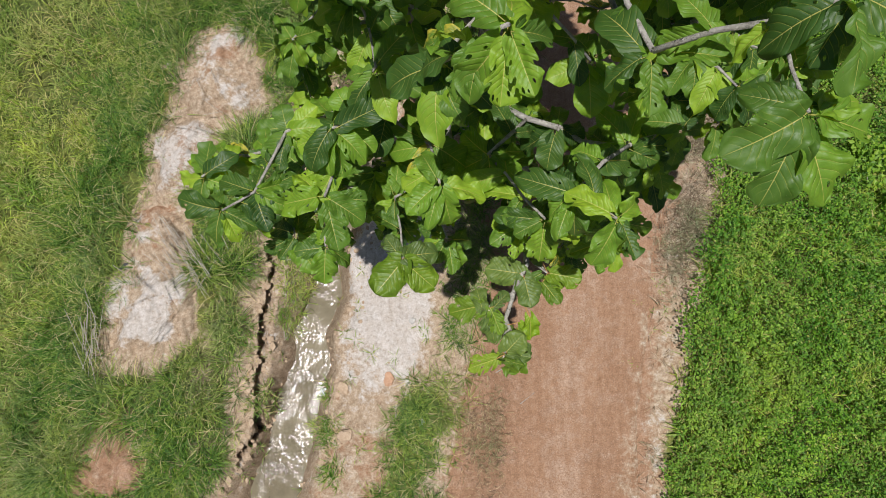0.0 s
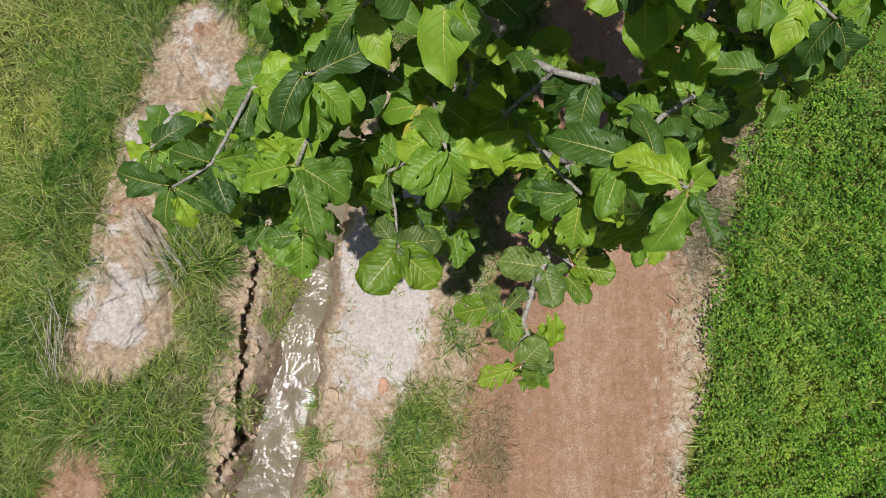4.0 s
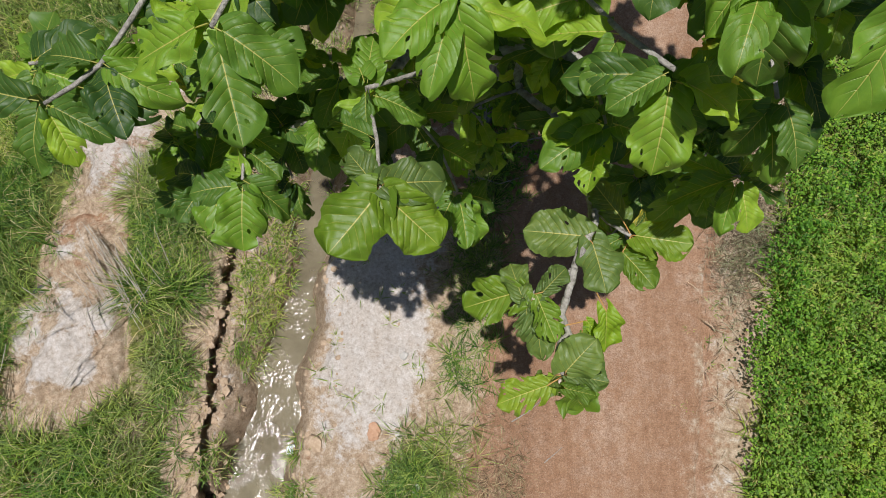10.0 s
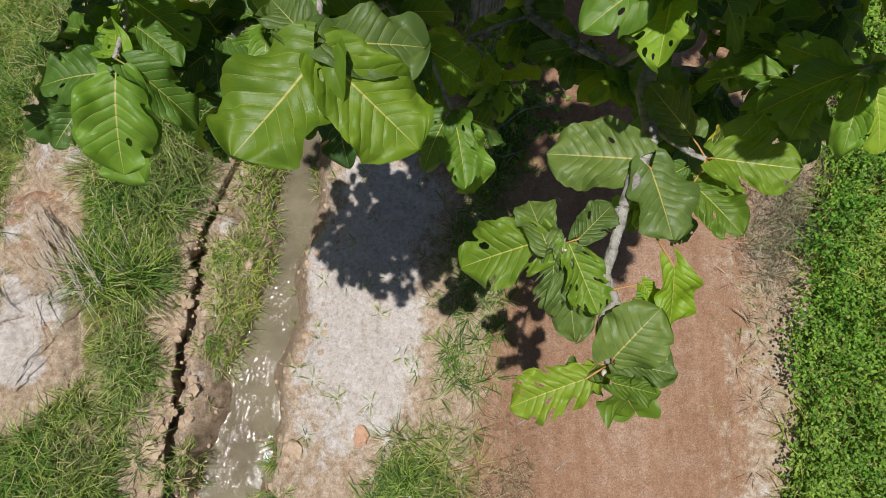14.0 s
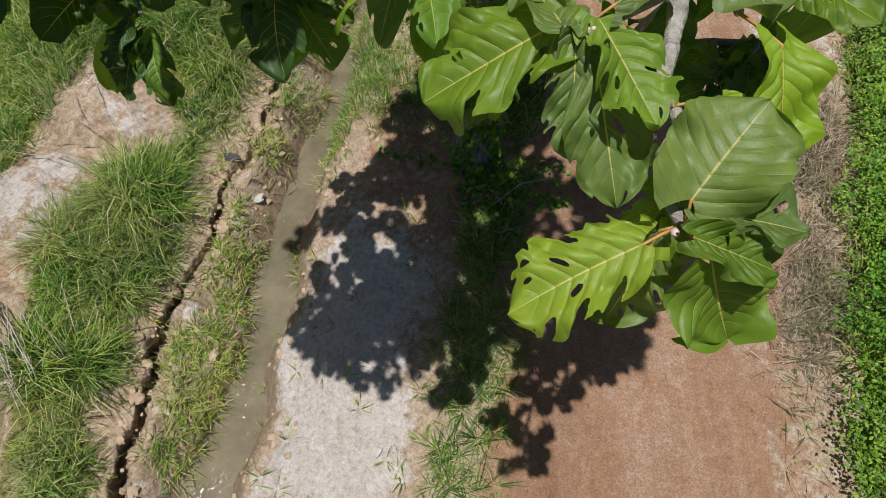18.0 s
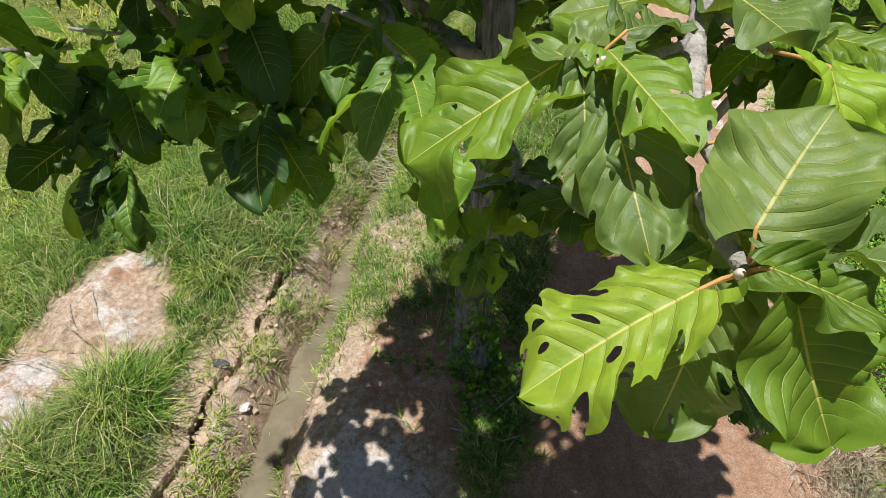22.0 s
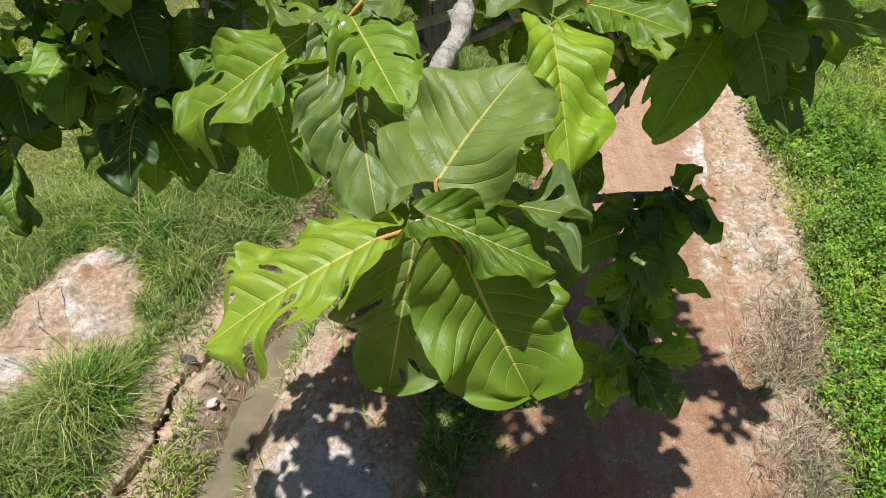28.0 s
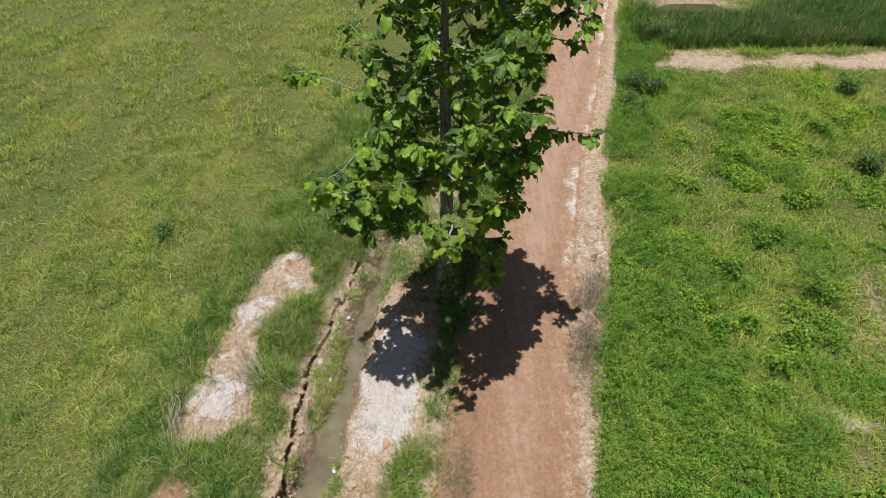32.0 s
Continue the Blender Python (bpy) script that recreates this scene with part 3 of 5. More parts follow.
def build_road():
    ys, s = np.concatenate((np.arange(-30, -9, 0.3), np.arange(-9, 14, 0.07), np.arange(14, 60, 0.3))), np.linspace(0, 1, 56)
    S, Y = np.meshgrid(s, ys)
    ragged = 0.22 * fnoise(Y * 0 + 3, Y, 1.3, 4, 4)
    L, R = road_left(Y) - 0.1 + ragged, road_right(Y) + 0.12 + 0.2 * fnoise(Y * 0 + 9, Y, 1.1, 6, 4)
    X = L + (R - L) * S
    x, y = X.ravel(), Y.ravel()
    z = ground_height(x, y) + road_profile(S.ravel()) + 0.02 * fnoise(x, y, 3.5, 2, 4)
    me = np_mesh("road", np.stack([x, y, z], 1), grid_faces(len(ys), len(s)))
    sr = S.ravel()
    rut = np.exp(-((sr - 0.23) / 0.09) ** 2) + np.exp(-((sr - 0.78) / 0.09) ** 2)
    pale = 0.42 * np.exp(-((sr - 0.56) / 0.13) ** 2) * (0.5 + vnoise(x, y, 0.5, 3)) + 0.42 * smooth(y, 4, 8) + (0.24 + 0.7 * fnoise(x, y, 0.9, 1, 4)) * smooth(sr + 0.3 * fnoise(x, y, 1.5, 5, 3), 0.78, 1.0)
    earth_values(me, x, y, (np.ones_like(x), pale, 1.0 - 0.62 * smooth(sr + 0.3 * fnoise(x, y, 1.5, 5, 3), 0.80, 1.0) - 0.1 * rut + 0.25 * fnoise(x, y, 0.8, 4, 3), 0.30 * (1 - smooth(sr, 0.12, 0.26)) * (1 - smooth(y, 3, 6)) + 0.38 * rut * (0.4 + 0.8 * vnoise(x, y, 0.6, 5))))
    tagged(child("road", me, EARTH), "red-brown dirt farm track with worn wheel ruts", "road", "", "structure")


def build_water():
    ys, s = np.concatenate((np.arange(-24, -9, 0.4), np.arange(-9, -4.5, 0.1), np.arange(-4.5, 3.0, 0.015), np.arange(3.0, 9.6, 0.1))), np.linspace(0, 1, 96)
    S, Y = np.meshgrid(s, ys)
    L, R = water_left(Y) - 0.35, water_right(Y) + 0.4
    X = L + (R - L) * S
    rough = (1 - smooth(Y, 1.8, 2.8)) * (0.12 + 1.0 * smooth(0.6 * vnoise(X * 1.6, Y, 2.0, 3) + 0.4 * vnoise(X, Y, 6.0, 1), 0.48, 0.76)) + 0.04
    ripple = 0.015 * rough * (0.4 * fnoise(X * 1.5, Y, 13.0, 2, 2) + 0.8 * fnoise(X * 1.6, Y, 31.0, 5, 1))
    me = np_mesh("ditch_water", np.stack([X.ravel(), Y.ravel(), WATER_Z + ripple.ravel()], 1), grid_faces(len(ys), len(s)))
    tagged(child("water", me, DITCH_WATER), "shallow muddy tan water running in a ditch", "water", "", "structure")
    xs, ys = np.linspace(11.8, 17.4, 20), np.linspace(23.2, 27.4, 16)
    X, Y = np.meshgrid(xs, ys)
    me = np_mesh("pond_water", np.stack([X.ravel(), Y.ravel(), np.full(X.size, -0.42)], 1), grid_faces(len(ys), len(xs)))
    tagged(child("water", me, POND_WATER), "still brown pond water behind tall reeds", "water", "", "structure")


def build_mound(name, label, cx, cy, rx, ry, turn, height, pale, red, seed):
    """A heap of dug soil lying on the ground, lumpy, with a ragged foot."""
    n = 90
    a = np.linspace(-1.15, 1.15, n)
    U, V = np.meshgrid(a, a)
    ct, st = math.cos(turn), math.sin(turn)
    X, Y = cx + U * rx * ct - V * ry * st, cy + U * rx * st + V * ry * ct
    x, y = X.ravel(), Y.ravel()
    d = np.sqrt(U.ravel() ** 2 + V.ravel() ** 2) + 1.3 * fnoise(x + seed, y, 1.4, seed % 8, 5)
    z = 0.8 * height * (1 - smooth(d, 0.1, 1.0)) - 0.05 * smooth(d, 0.8, 1.02)
    z = z + (0.20 * fnoise(x, y, 3.0, (seed + 2) % 8, 5) + 0.11 * fnoise(x, y, 10.0, seed % 8, 3)) * (1 - smooth(d, 0.8, 1.0))
    me = np_mesh(name, np.stack([x, y, ground_height(x, y) + z], 1), grid_faces(n, n))
    white = 0.72 * pale * (1 - smooth(d + 0.9 * fnoise(x, y, 2.2, (seed + 4) % 8, 4), 0.25, 0.85)) + 0.08 + 1.2 * fnoise(x, y, 1.6, (seed + 1) % 8, 4)
    earth_values(me, x, y, (1.35 - 0.95 * smooth(d, 0.78, 1.0), white, red + 1.0 * fnoise(x, y, 1.7, (seed + 5) % 8, 3), np.zeros(len(x))))
    return tagged(child(name, me, EARTH), label, "soil mound", "spoil mounds along the ditch")


# ---- grasses and weeds ----
def blades(points, length, width, lean, bend, per=1, spread=0.0, rand=None, taper=0.6):
    """Grass blades: two-piece tapering strips that rise, lean out and droop. points: N x 3."""
    r = rand or rng
    p = np.repeat(points, per, 0)
    n = len(p)
    az = r.rand(n) * 2 * np.pi
    out = np.stack([np.cos(az), np.sin(az), np.zeros(n)], 1)
    p = p + out * (r.rand(n) * spread)[:, None]
    ln = np.repeat(np.broadcast_to(length, len(points)), per) * (0.5 + 0.8 * r.rand(n))
    le = lean * (0.35 + r.rand(n))
    be = bend * (0.4 + r.rand(n))
    side = np.stack([-np.sin(az), np.cos(az), np.zeros(n)], 1) * (width * (0.7 + 0.6 * r.rand(n)))[:, None]
    up = np.array([0, 0, 1.0])
    d1 = out * np.sin(le)[:, None] + up * np.cos(le)[:, None]
    d2 = out * np.sin(le + be)[:, None] + up * np.cos(le + be)[:, None]
    m = p + d1 * (ln * 0.55)[:, None]
    t = m + d2 * (ln * 0.5)[:, None]
    V = np.stack([p - side * 0.5, p + side * 0.5, m + side * taper * 0.7, m - side * taper * 0.7, t], 1).reshape(-1, 3)
    i = np.arange(n)[:, None] * 5
    return V, i + np.array([0, 1, 2, 3]), i + np.array([3, 2, 4])


def leaflets(points, size, flat, rand=None):
    """Small weed leaves: folded lozenges, mostly facing up."""
    r = rand or rng
    n = len(points)
    az, tilt = r.rand(n) * 2 * np.pi, (r.rand(n) - 0.35) * flat
    s = size * (0.55 + 0.8 * r.rand(n))
    d = np.stack([np.cos(az) * np.cos(tilt), np.sin(az) * np.cos(tilt), -np.sin(tilt)], 1)
    side = np.stack([-np.sin(az), np.cos(az), (r.rand(n) - 0.5) * 0.7], 1)
    nor = np.cross(d, side)
    a = points
    b = points + d * s[:, None]
    mid = points + d * (s * 0.45)[:, None]
    V = np.stack([a, mid + side * (s * 0.30)[:, None] + nor * (s * 0.07)[:, None], b, mid - side * (s * 0.30)[:, None] + nor * (s * 0.07)[:, None]], 1).reshape(-1, 3)
    i = np.arange(n)[:, None] * 4
    return V, i + np.array([0, 1, 2]), i + np.array([0, 2, 3])


def on_ground(x, y, lift=0.0):
    return np.stack([x, y, ground_height(x, y) + lift], 1)


def scatter(n, x0, x1, y0, y1, keep):
    x, y = x0 + rng.rand(n) * (x1 - x0), y0 + rng.rand(n) * (y1 - y0)
    k = keep(x, y) > rng.rand(n)
    return x[k], y[k]


def grass_object(name, label, pieces, material, category="grass"):
    V, Q, T, off = [], [], [], 0
    for v, q, t in pieces:
        V.append(v), Q.append(q + off), T.append(t + off)
        off += len(v)
    me = np_mesh(name, np.concatenate(V), np.concatenate(Q), np.concatenate(T), False)
    return tagged(child(name, me, material), label, category, "", "stuff")


def tuft_points(x, y):
    return on_ground(x, y, -0.01)


def build_field_grass():
    def left(x, y):
        return (x < bank_left(y) - 0.05) * (0.30 + 0.8 * vnoise(x, y, 0.8, 3)) * (0.25 + 0.75 * smooth(vnoise(x, y, 3.0, 5), 0.2, 0.6))
    def tall(x, y, low, high):
        return low + (high - low) * smooth(0.6 * vnoise(x, y, 0.55, 2) + 0.4 * vnoise(x * 1.3, y, 1.7, 6), 0.3, 0.72)
    x, y = scatter(50000, -15, -4, -5, 16, lambda x, y: left(x, y) * smooth(x, -15, -11) * (1 - smooth(y, 10, 16)))
    a = blades(tuft_points(x, y), tall(x, y, 0.10, 0.34), 0.0125, 0.95, 0.7, 6, 0.06)
    x, y = scatter(42000, -32, -3, -11, 38, lambda x, y: left(x, y) * np.maximum.reduce([1 - smooth(x, -15, -11), smooth(y, 10, 16), smooth(-y, 4.5, 5.5)]))
    b = blades(tuft_points(x, y), tall(x, y, 0.14, 0.42), 0.024, 0.95, 0.6, 4, 0.10)
    x, y = scatter(8000, -28, -6, -5, 32, lambda x, y: left(x, y) * smooth(vnoise(x, y, 0.45, 6), 0.5, 0.75))
    c = blades(tuft_points(x, y), 0.46, 0.014, 0.7, 0.9, 15, 0.11)
    grass_object("field_grass", "short olive-green pasture grass with dry blades", [a, b, c], FIELD_GRASS)

    def lush(x, y):
        return left(x, y) * smooth(0.6 * vnoise(x, 0.7 * y, 0.28, 1) + 0.4 * vnoise(x, y, 1.1, 7), 0.52, 0.74)
    x, y = scatter(26000, -30, -3, -5, 34, lush)
    d = blades(tuft_points(x, y), 0.24 + 0.26 * vnoise(x, y, 0.9, 4), 0.022, 0.75, 0.8, 8, 0.14)
    grass_object("pasture_tufts", "lusher bright-green tufts scattered over the pasture", [d], BRIGHT_GRASS)


SHELF_CLUMPS = ((-2.0, 5.4, 0.3), (-2.28, 4.6, 0.26), (-2.42, 3.1, 0.25), (-2.6, 2.35, 0.28), (-2.78, 1.75, 0.28), (-2.85, 0.95, 0.42), (-3.0, 0.35, 0.3), (-3.4, -1.2, 0.3), (-2.12, -1.75, 0.26), (-2.0, -2.4, 0.26), (-2.18, -1.1, 0.18))


def build_strip_grass():
    """Long green tussocks beside the spoil bank and the ditch."""
    def strip(x, y):
        bl, br, ck = bank_left(y), bank_right(y), crack(y)
        edge = np.exp(-((x - bl + 0.5) / 0.55) ** 2) * (0.55 + 0.8 * smooth(vnoise(x, y, 1.0, 2), 0.25, 0.6))
        inner = smooth(x, br - 0.02, br + 0.22) * (1 - smooth(x, ck - 0.62 + 0.8 * fnoise(x, y, 1.5, 6), ck - 0.32 + 0.8 * fnoise(x, y, 1.5, 6))) * (0.24 + smooth(vnoise(x, y, 1.1, 1), 0.30, 0.55))
        low = smooth(-y, 0.5, 1.1) * (x > bl - 0.2) * (x < ck - 0.25) * (0.4 + smooth(vnoise(x, y, 0.9, 4), 0.25, 0.5)) * (1 - np.exp(-(((x + 5.85) / 0.55) ** 4 + ((y + 2.1) / 0.65) ** 4)))
        far = smooth(y, 5.6, 6.6) * (x > bl - 0.4) * (x < ck + 0.1) * 0.9
        return np.maximum.reduce([edge, inner, low, far])
    clumps = ((-3.62, 3.4, 0.55), (-3.7, 2.5, 0.6), (-3.05, 5.75, 0.65), (-3.7, 6.6, 0.6), (-2.5, 7.2, 0.5), (-4.05, 1.3, 0.5), (-4.0, 0.2, 0.5), (-4.6, -1.2, 0.6), (-4.9, -2.6, 0.6), (-6.5, -3.3, 0.5))

    def clumped(x, y):
        return np.maximum.reduce([np.exp(-(((x - cx) ** 2 + (y - cy) ** 2) / (0.62 * r) ** 2) ** 2) for cx, cy, r in clumps])
    x, y = scatter(20000, -8, 2, -8, 16, lambda x, y: np.maximum(0.8 * strip(x, y), clumped(x, y)))
    a = blades(tuft_points(x, y), 0.22 * clumped(x, y) + 0.26 + 0.42 * smooth(vnoise(x, y, 1.2, 5), 0.2, 0.8), 0.0115, 0.72, 0.95, 17, 0.11)
    grass_object("tussock_grass", "long arching green grass tussocks beside the bank", [a], TUFT_GRASS)

    def shelf(x, y):
        wl, wr, ck = water_left(y), water_right(y), crack(y)
        a = (x > ck + 0.14) * (x < wl + 0.12 * vnoise(x, y, 2.0, 2) - 0.02) * (0.05 + smooth(vnoise(x, y, 1.5, 6), 0.46, 0.62))
        b = np.exp(-((x - wr - 0.12) / 0.16) ** 2) * np.maximum(0.6 * smooth(vnoise(x, y, 1.1, 7), 0.6, 0.8), smooth(y, 3.8, 4.8) * smooth(vnoise(x, y, 1.3, 5), 0.2, 0.5))
        c = 0.012 * (x > ck - 0.6) * (x < road_left(y)) + 0.16 * np.exp(-((x - ck + 0.25) / 0.25) ** 2) * smooth(vnoise(x, y, 2.0, 1), 0.4, 0.7)
        d = np.maximum.reduce([np.exp(-(((x - cx) ** 2 + (y - cy) ** 2 * 0.5) / (0.7 * r) ** 2) ** 2) for cx, cy, r in SHELF_CLUMPS])
        return np.maximum.reduce([0.8 * a, b, c, d]) + 0.8 * smooth(y, 7, 9) * (x > ck) * (x < wr + 0.6)
    x, y = scatter(42000, -4.8, 2.5, -5, 16, shelf)
    b = blades(tuft_points(x, y), 0.12 + 0.16 * vnoise(x, y, 1.6, 2), 0.011, 0.85, 0.8, 7, 0.06)
    grass_object("ditch_grass", "low mixed green and brown grass on the ditch shelf", [b], VERGE_GRASS)

    def verge(x, y):
        rl, wr = road_left(y), water_right(y)
        a = np.exp(-((x - rl + 0.55 + 0.7 * fnoise(x, y, 0.9, 2, 4)) / 0.33) ** 4) * (0.06 + smooth(vnoise(x, y, 0.8, 0), 0.25, 0.55)) * (0.8 + 0.3 * smooth(y, 2.2, 3.4))
        low = smooth(-y, 0.4, 1.0) * np.exp(-((x - rl + 0.95 + 0.7 * fnoise(x, y, 0.9, 2, 4)) / 0.52) ** 4) * smooth(vnoise(x, y, 1.0, 3), 0.25, 0.45)
        far = smooth(y, 4.3, 5.4) * (x > wr + 0.2) * (x < rl - 0.2)
        return np.maximum.reduce([a, low, far, 0.9 * np.exp(-((x - rl + 0.62 + 0.5 * fnoise(x, y, 0.9, 2, 4)) / 0.40) ** 4) * smooth(y, 0.6, 1.6) * (1 - smooth(y, 6, 8))])
    x, y = scatter(26000, -2.5, 8, -8, 24, verge)
    c = blades(tuft_points(x, y), 0.15 + 0.24 * smooth(vnoise(x, y, 1.5, 3), 0.2, 0.8), 0.0095, 0.75, 0.9, 14, 0.08)
    grass_object("verge_grass", "uneven green verge grass round the trunk", [c], TUFT_GRASS)
    # single sprigs that break through the pale edge and the middle of the track
    x, y = scatter(9000, 2.5, 9, -5, 24, lambda x, y: 0.5 * np.exp(-((x - road_right(y) - 0.16) / 0.34) ** 2) * smooth(vnoise(x, y, 1.2, 2), 0.42, 0.7)
                   + 0.9 * np.exp(-((x - 0.55 * road_left(y) - 0.45 * road_right(y)) / 0.14) ** 2) * smooth(vnoise(x, y, 0.9, 4), 0.62, 0.8) * smooth(y, 4, 6))
    d = blades(tuft_points(x, y), 0.11, 0.010, 0.8, 0.7, 6, 0.05)
    grass_object("track_weeds", "sparse green sprigs on the track edge", [d], VERGE_GRASS)


def build_weeds():
    def dense(x, y):
        d = x - verge_right(y) + 0.9 * fnoise(x, y, 1.3, 4, 3)
        near = smooth(d, -0.1, 0.2) * (1 - smooth(x + 0.28 * y + 1.2 * fnoise(x, y, 0.7, 2, 3), 8.2, 9.0)) * (1 - smooth(y, 4.2, 6.2)) * smooth(y, -4.0, -3.6)
        strip = smooth(d, -0.1, 0.2) * (1 - smooth(d, 1.4, 2.6)) * smooth(y, 3.5, 6)
        clump = 0.75 * smooth(d, 1.6, 2.6) * smooth(fnoise(x, y, 0.8, 7, 3), 0.05, 0.16) * (1 - smooth(y, 15, 17)) * smooth(y, -4, -3)
        return np.maximum.reduce([near, strip * smooth(vnoise(x, y, 0.6, 1), 0.15, 0.4), clump])
    x, y = scatter(700000, 3.4, 14, -4.6, 24, dense)
    sprig = 0.5 * vnoise(x, y, 7.5, 3) + 0.5 * vnoise(x, y, 14.0, 6)
    canopy = 0.05 + 0.20 * smooth(vnoise(x, y, 1.3, 2), 0.1, 0.9) + 0.42 * smooth(0.7 * sprig + 0.3 * vnoise(x, y, 3.0, 5), 0.3, 0.7)
    h = canopy * rng.rand(len(x)) ** 0.30
    k = rng.rand(len(x)) < 0.20 + 1.05 * smooth(sprig, 0.2, 0.75)
    x, y, h = x[k], y[k], h[k]
    V, T1, T2 = leaflets(on_ground(x, y, 0) + np.stack([0 * x, 0 * x, h], 1), 0.052, 1.5)
    me = np_mesh("weeds", V, None, np.concatenate((T1, T2)), False)
    tagged(child("weeds", me, WEED_LEAF), "dense low bright-green broadleaf weeds beside the track", "weeds", "", "stuff")

    def right(x, y):
        ok = (x > verge_right(y) + 0.1) * (1 - 0.97 * np.exp(-((y - 18.25 + 0.4 * fnoise(x, y, 1.0, 1)) / 0.72) ** 4) * (x > 10.3)) * (1 - np.exp(-(((x - 14.6) / 2.4) ** 4 + ((y - 25.2) / 1.6) ** 4)))
        return ok * (0.35 + 0.8 * smooth(vnoise(x, y, 0.5, 5), 0.2, 0.7)) * (1 - 0.25 * smooth(x, 8.5, 11) * (1 - smooth(y, 4, 7)))
    x, y = scatter(30000, 4, 20, -5, 19, lambda x, y: right(x, y) * (1 - 0.5 * dense(x, y)))
    a = blades(tuft_points(x, y), 0.16 + 0.30 * smooth(vnoise(x, y, 0.7, 2), 0.25, 0.75), 0.017, 0.9, 0.7, 6, 0.10)
    x, y = scatter(20000, 3, 36, -11, 38, lambda x, y: right(x, y) * ((x > 19) | (y > 18.5) | (y < -5)))
    b = blades(tuft_points(x, y), 0.2 + 0.35 * smooth(vnoise(x, y, 0.6, 2), 0.25, 0.75), 0.024, 0.9, 0.7, 5, 0.16)
    grass_object("meadow_grass", "bright yellow-green meadow grass with dry patches", [a, b], BRIGHT_GRASS)

    def heap(x, y):
        return smooth(0.65 * vnoise(x, y, 0.75, 4) + 0.35 * vnoise(x, y, 1.9, 1), 0.50, 0.78)
    x, y = scatter(330000, 5, 24, -4.2, 17.6, lambda x, y: heap(x, y) * (x > verge_right(y) + 0.5) * (1 - 0.8 * dense(x, y)) * (0.5 + 0.5 * (y > 4)))
    h = (0.06 + 0.42 * heap(x, y) * (0.4 + 0.6 * vnoise(x, y, 5.0, 6))) * rng.rand(len(x)) ** 0.4
    V, T1, T2 = leaflets(on_ground(x, y, 0) + np.stack([0 * x, 0 * x, h], 1), 0.10, 1.4)
    me = np_mesh("meadow_weeds", V, None, np.concatenate((T1, T2)), False)
    tagged(child("meadow_weeds", me, SHRUB_LEAF), "patchy leafy green weeds standing over meadow grass", "weeds", "", "stuff")

    def reeds(x, y):
        return smooth(x, 10.2, 10.8) * smooth(y, 19.5, 19.9) * (1 - smooth(y - 0.25 * np.abs(x - 14.6), 23.0, 24.0)) * (1 - np.exp(-(((x - 14.6) / 2.3) ** 4 + ((y - 25.2) / 1.6) ** 4)))
    x, y = scatter(6500, 9, 26, 19, 27, reeds)
    c = blades(tuft_points(x, y), 0.95, 0.018, 0.4, 0.9, 9, 0.15)
    grass_object("reeds", "tall dark-green reeds behind the bund", [c], REED, "reeds")


def build_straw():
    def dry(x, y):
        vr = verge_right(y)
        return np.exp(-((x - vr + 0.32 + 0.8 * fnoise(x, y, 1.1, 3, 3)) / 0.36) ** 2) * smooth(0.6 * vnoise(x, y, 1.6, 6) + 0.4 * vnoise(x, y, 5.0, 2), 0.32, 0.65) * (0.04 + smooth(y, 0.6, 2.2) * (1 - smooth(y, 4.9, 6.0)))
    x, y = scatter(15000, 3.4, 7, -4, 8, dry)
    a = blades(tuft_points(x, y), 0.30, 0.008, 1.1, 0.6, 7, 0.11)
    x, y = 0.80 + rng.normal(0, 0.20, 240), -1.75 + rng.normal(0, 0.48, 240)
    b = blades(tuft_points(x, y), 0.22, 0.006, 0.8, 0.7, 6, 0.08)
    grass_object("dry_straw", "matted dead brown straw along the track edge", [a, b], STRAW, "straw")
    # dead stalks: straight, thin, lying in bundles
    r = np.random.RandomState(12)
    V, Q, T, off = [], [], [], 0
    for cx, cy, sx, sy, way, spread, length, count in ((-4.75, 1.55, 0.22, 0.35, -0.95, 0.10, 0.85, 46), (-4.95, 0.55, 0.4, 0.4, 0.75, 0.35, 0.8, 9), (-6.4, -0.1, 0.12, 0.35, -1.4, 0.22, 0.8, 20),
                                                    (-5.3, 1.1, 0.4, 0.2, -0.2, 0.5, 0.7, 7), (-0.85, 9.2, 0.35, 0.35, -0.6, 0.5, 0.9, 60), (-4.4, 4.2, 0.3, 0.3, -0.6, 0.6, 0.6, 6)):
        for k in range(count):
            x, y, a, ln = cx + r.normal(0, sx), cy + r.normal(0, sy), way + r.normal(0, spread), length * r.uniform(0.5, 1.1)
            t = np.linspace(-0.5, 0.5, 5) * ln
            px, py = x + t * math.cos(a), y + t * math.sin(a) + 0.006 * np.sin(t * 5 + k)
            h = ground_height(px, py)
            lift = 0.31 if cy < 6 else 0.10
            pz = np.maximum(h + 0.03, h.mean() + lift + r.uniform(0, 0.06) + 0.02 * np.sin(t * 3))
            v, q, tr = tube([Vector(c) for c in zip(px, py, pz)], [0.0055, 0.006, 0.0055, 0.0045, 0.003], 4, 0.1, k)
            V.append(v), Q.append(np.array(q) + off), T.append(np.array(tr) + off)
            off += len(v)
    me = np_mesh("dead_stalks", np.concatenate(V), np.concatenate(Q), np.concatenate(T))
    tagged(child("dead_stalks", me, STALK), "pale dead stalks lying on the spoil bank", "straw", "", "stuff")


# ---- the tree ----
TRUNK_X, TRUNK_Y = 0.6, 4.2


def trunk_axis(z):
    return Vector((TRUNK_X + 0.05 * math.sin(z * 0.5) + 0.01 * z, TRUNK_Y - 0.02 * z + 0.06 * math.sin(z * 0.37 + 1), z))


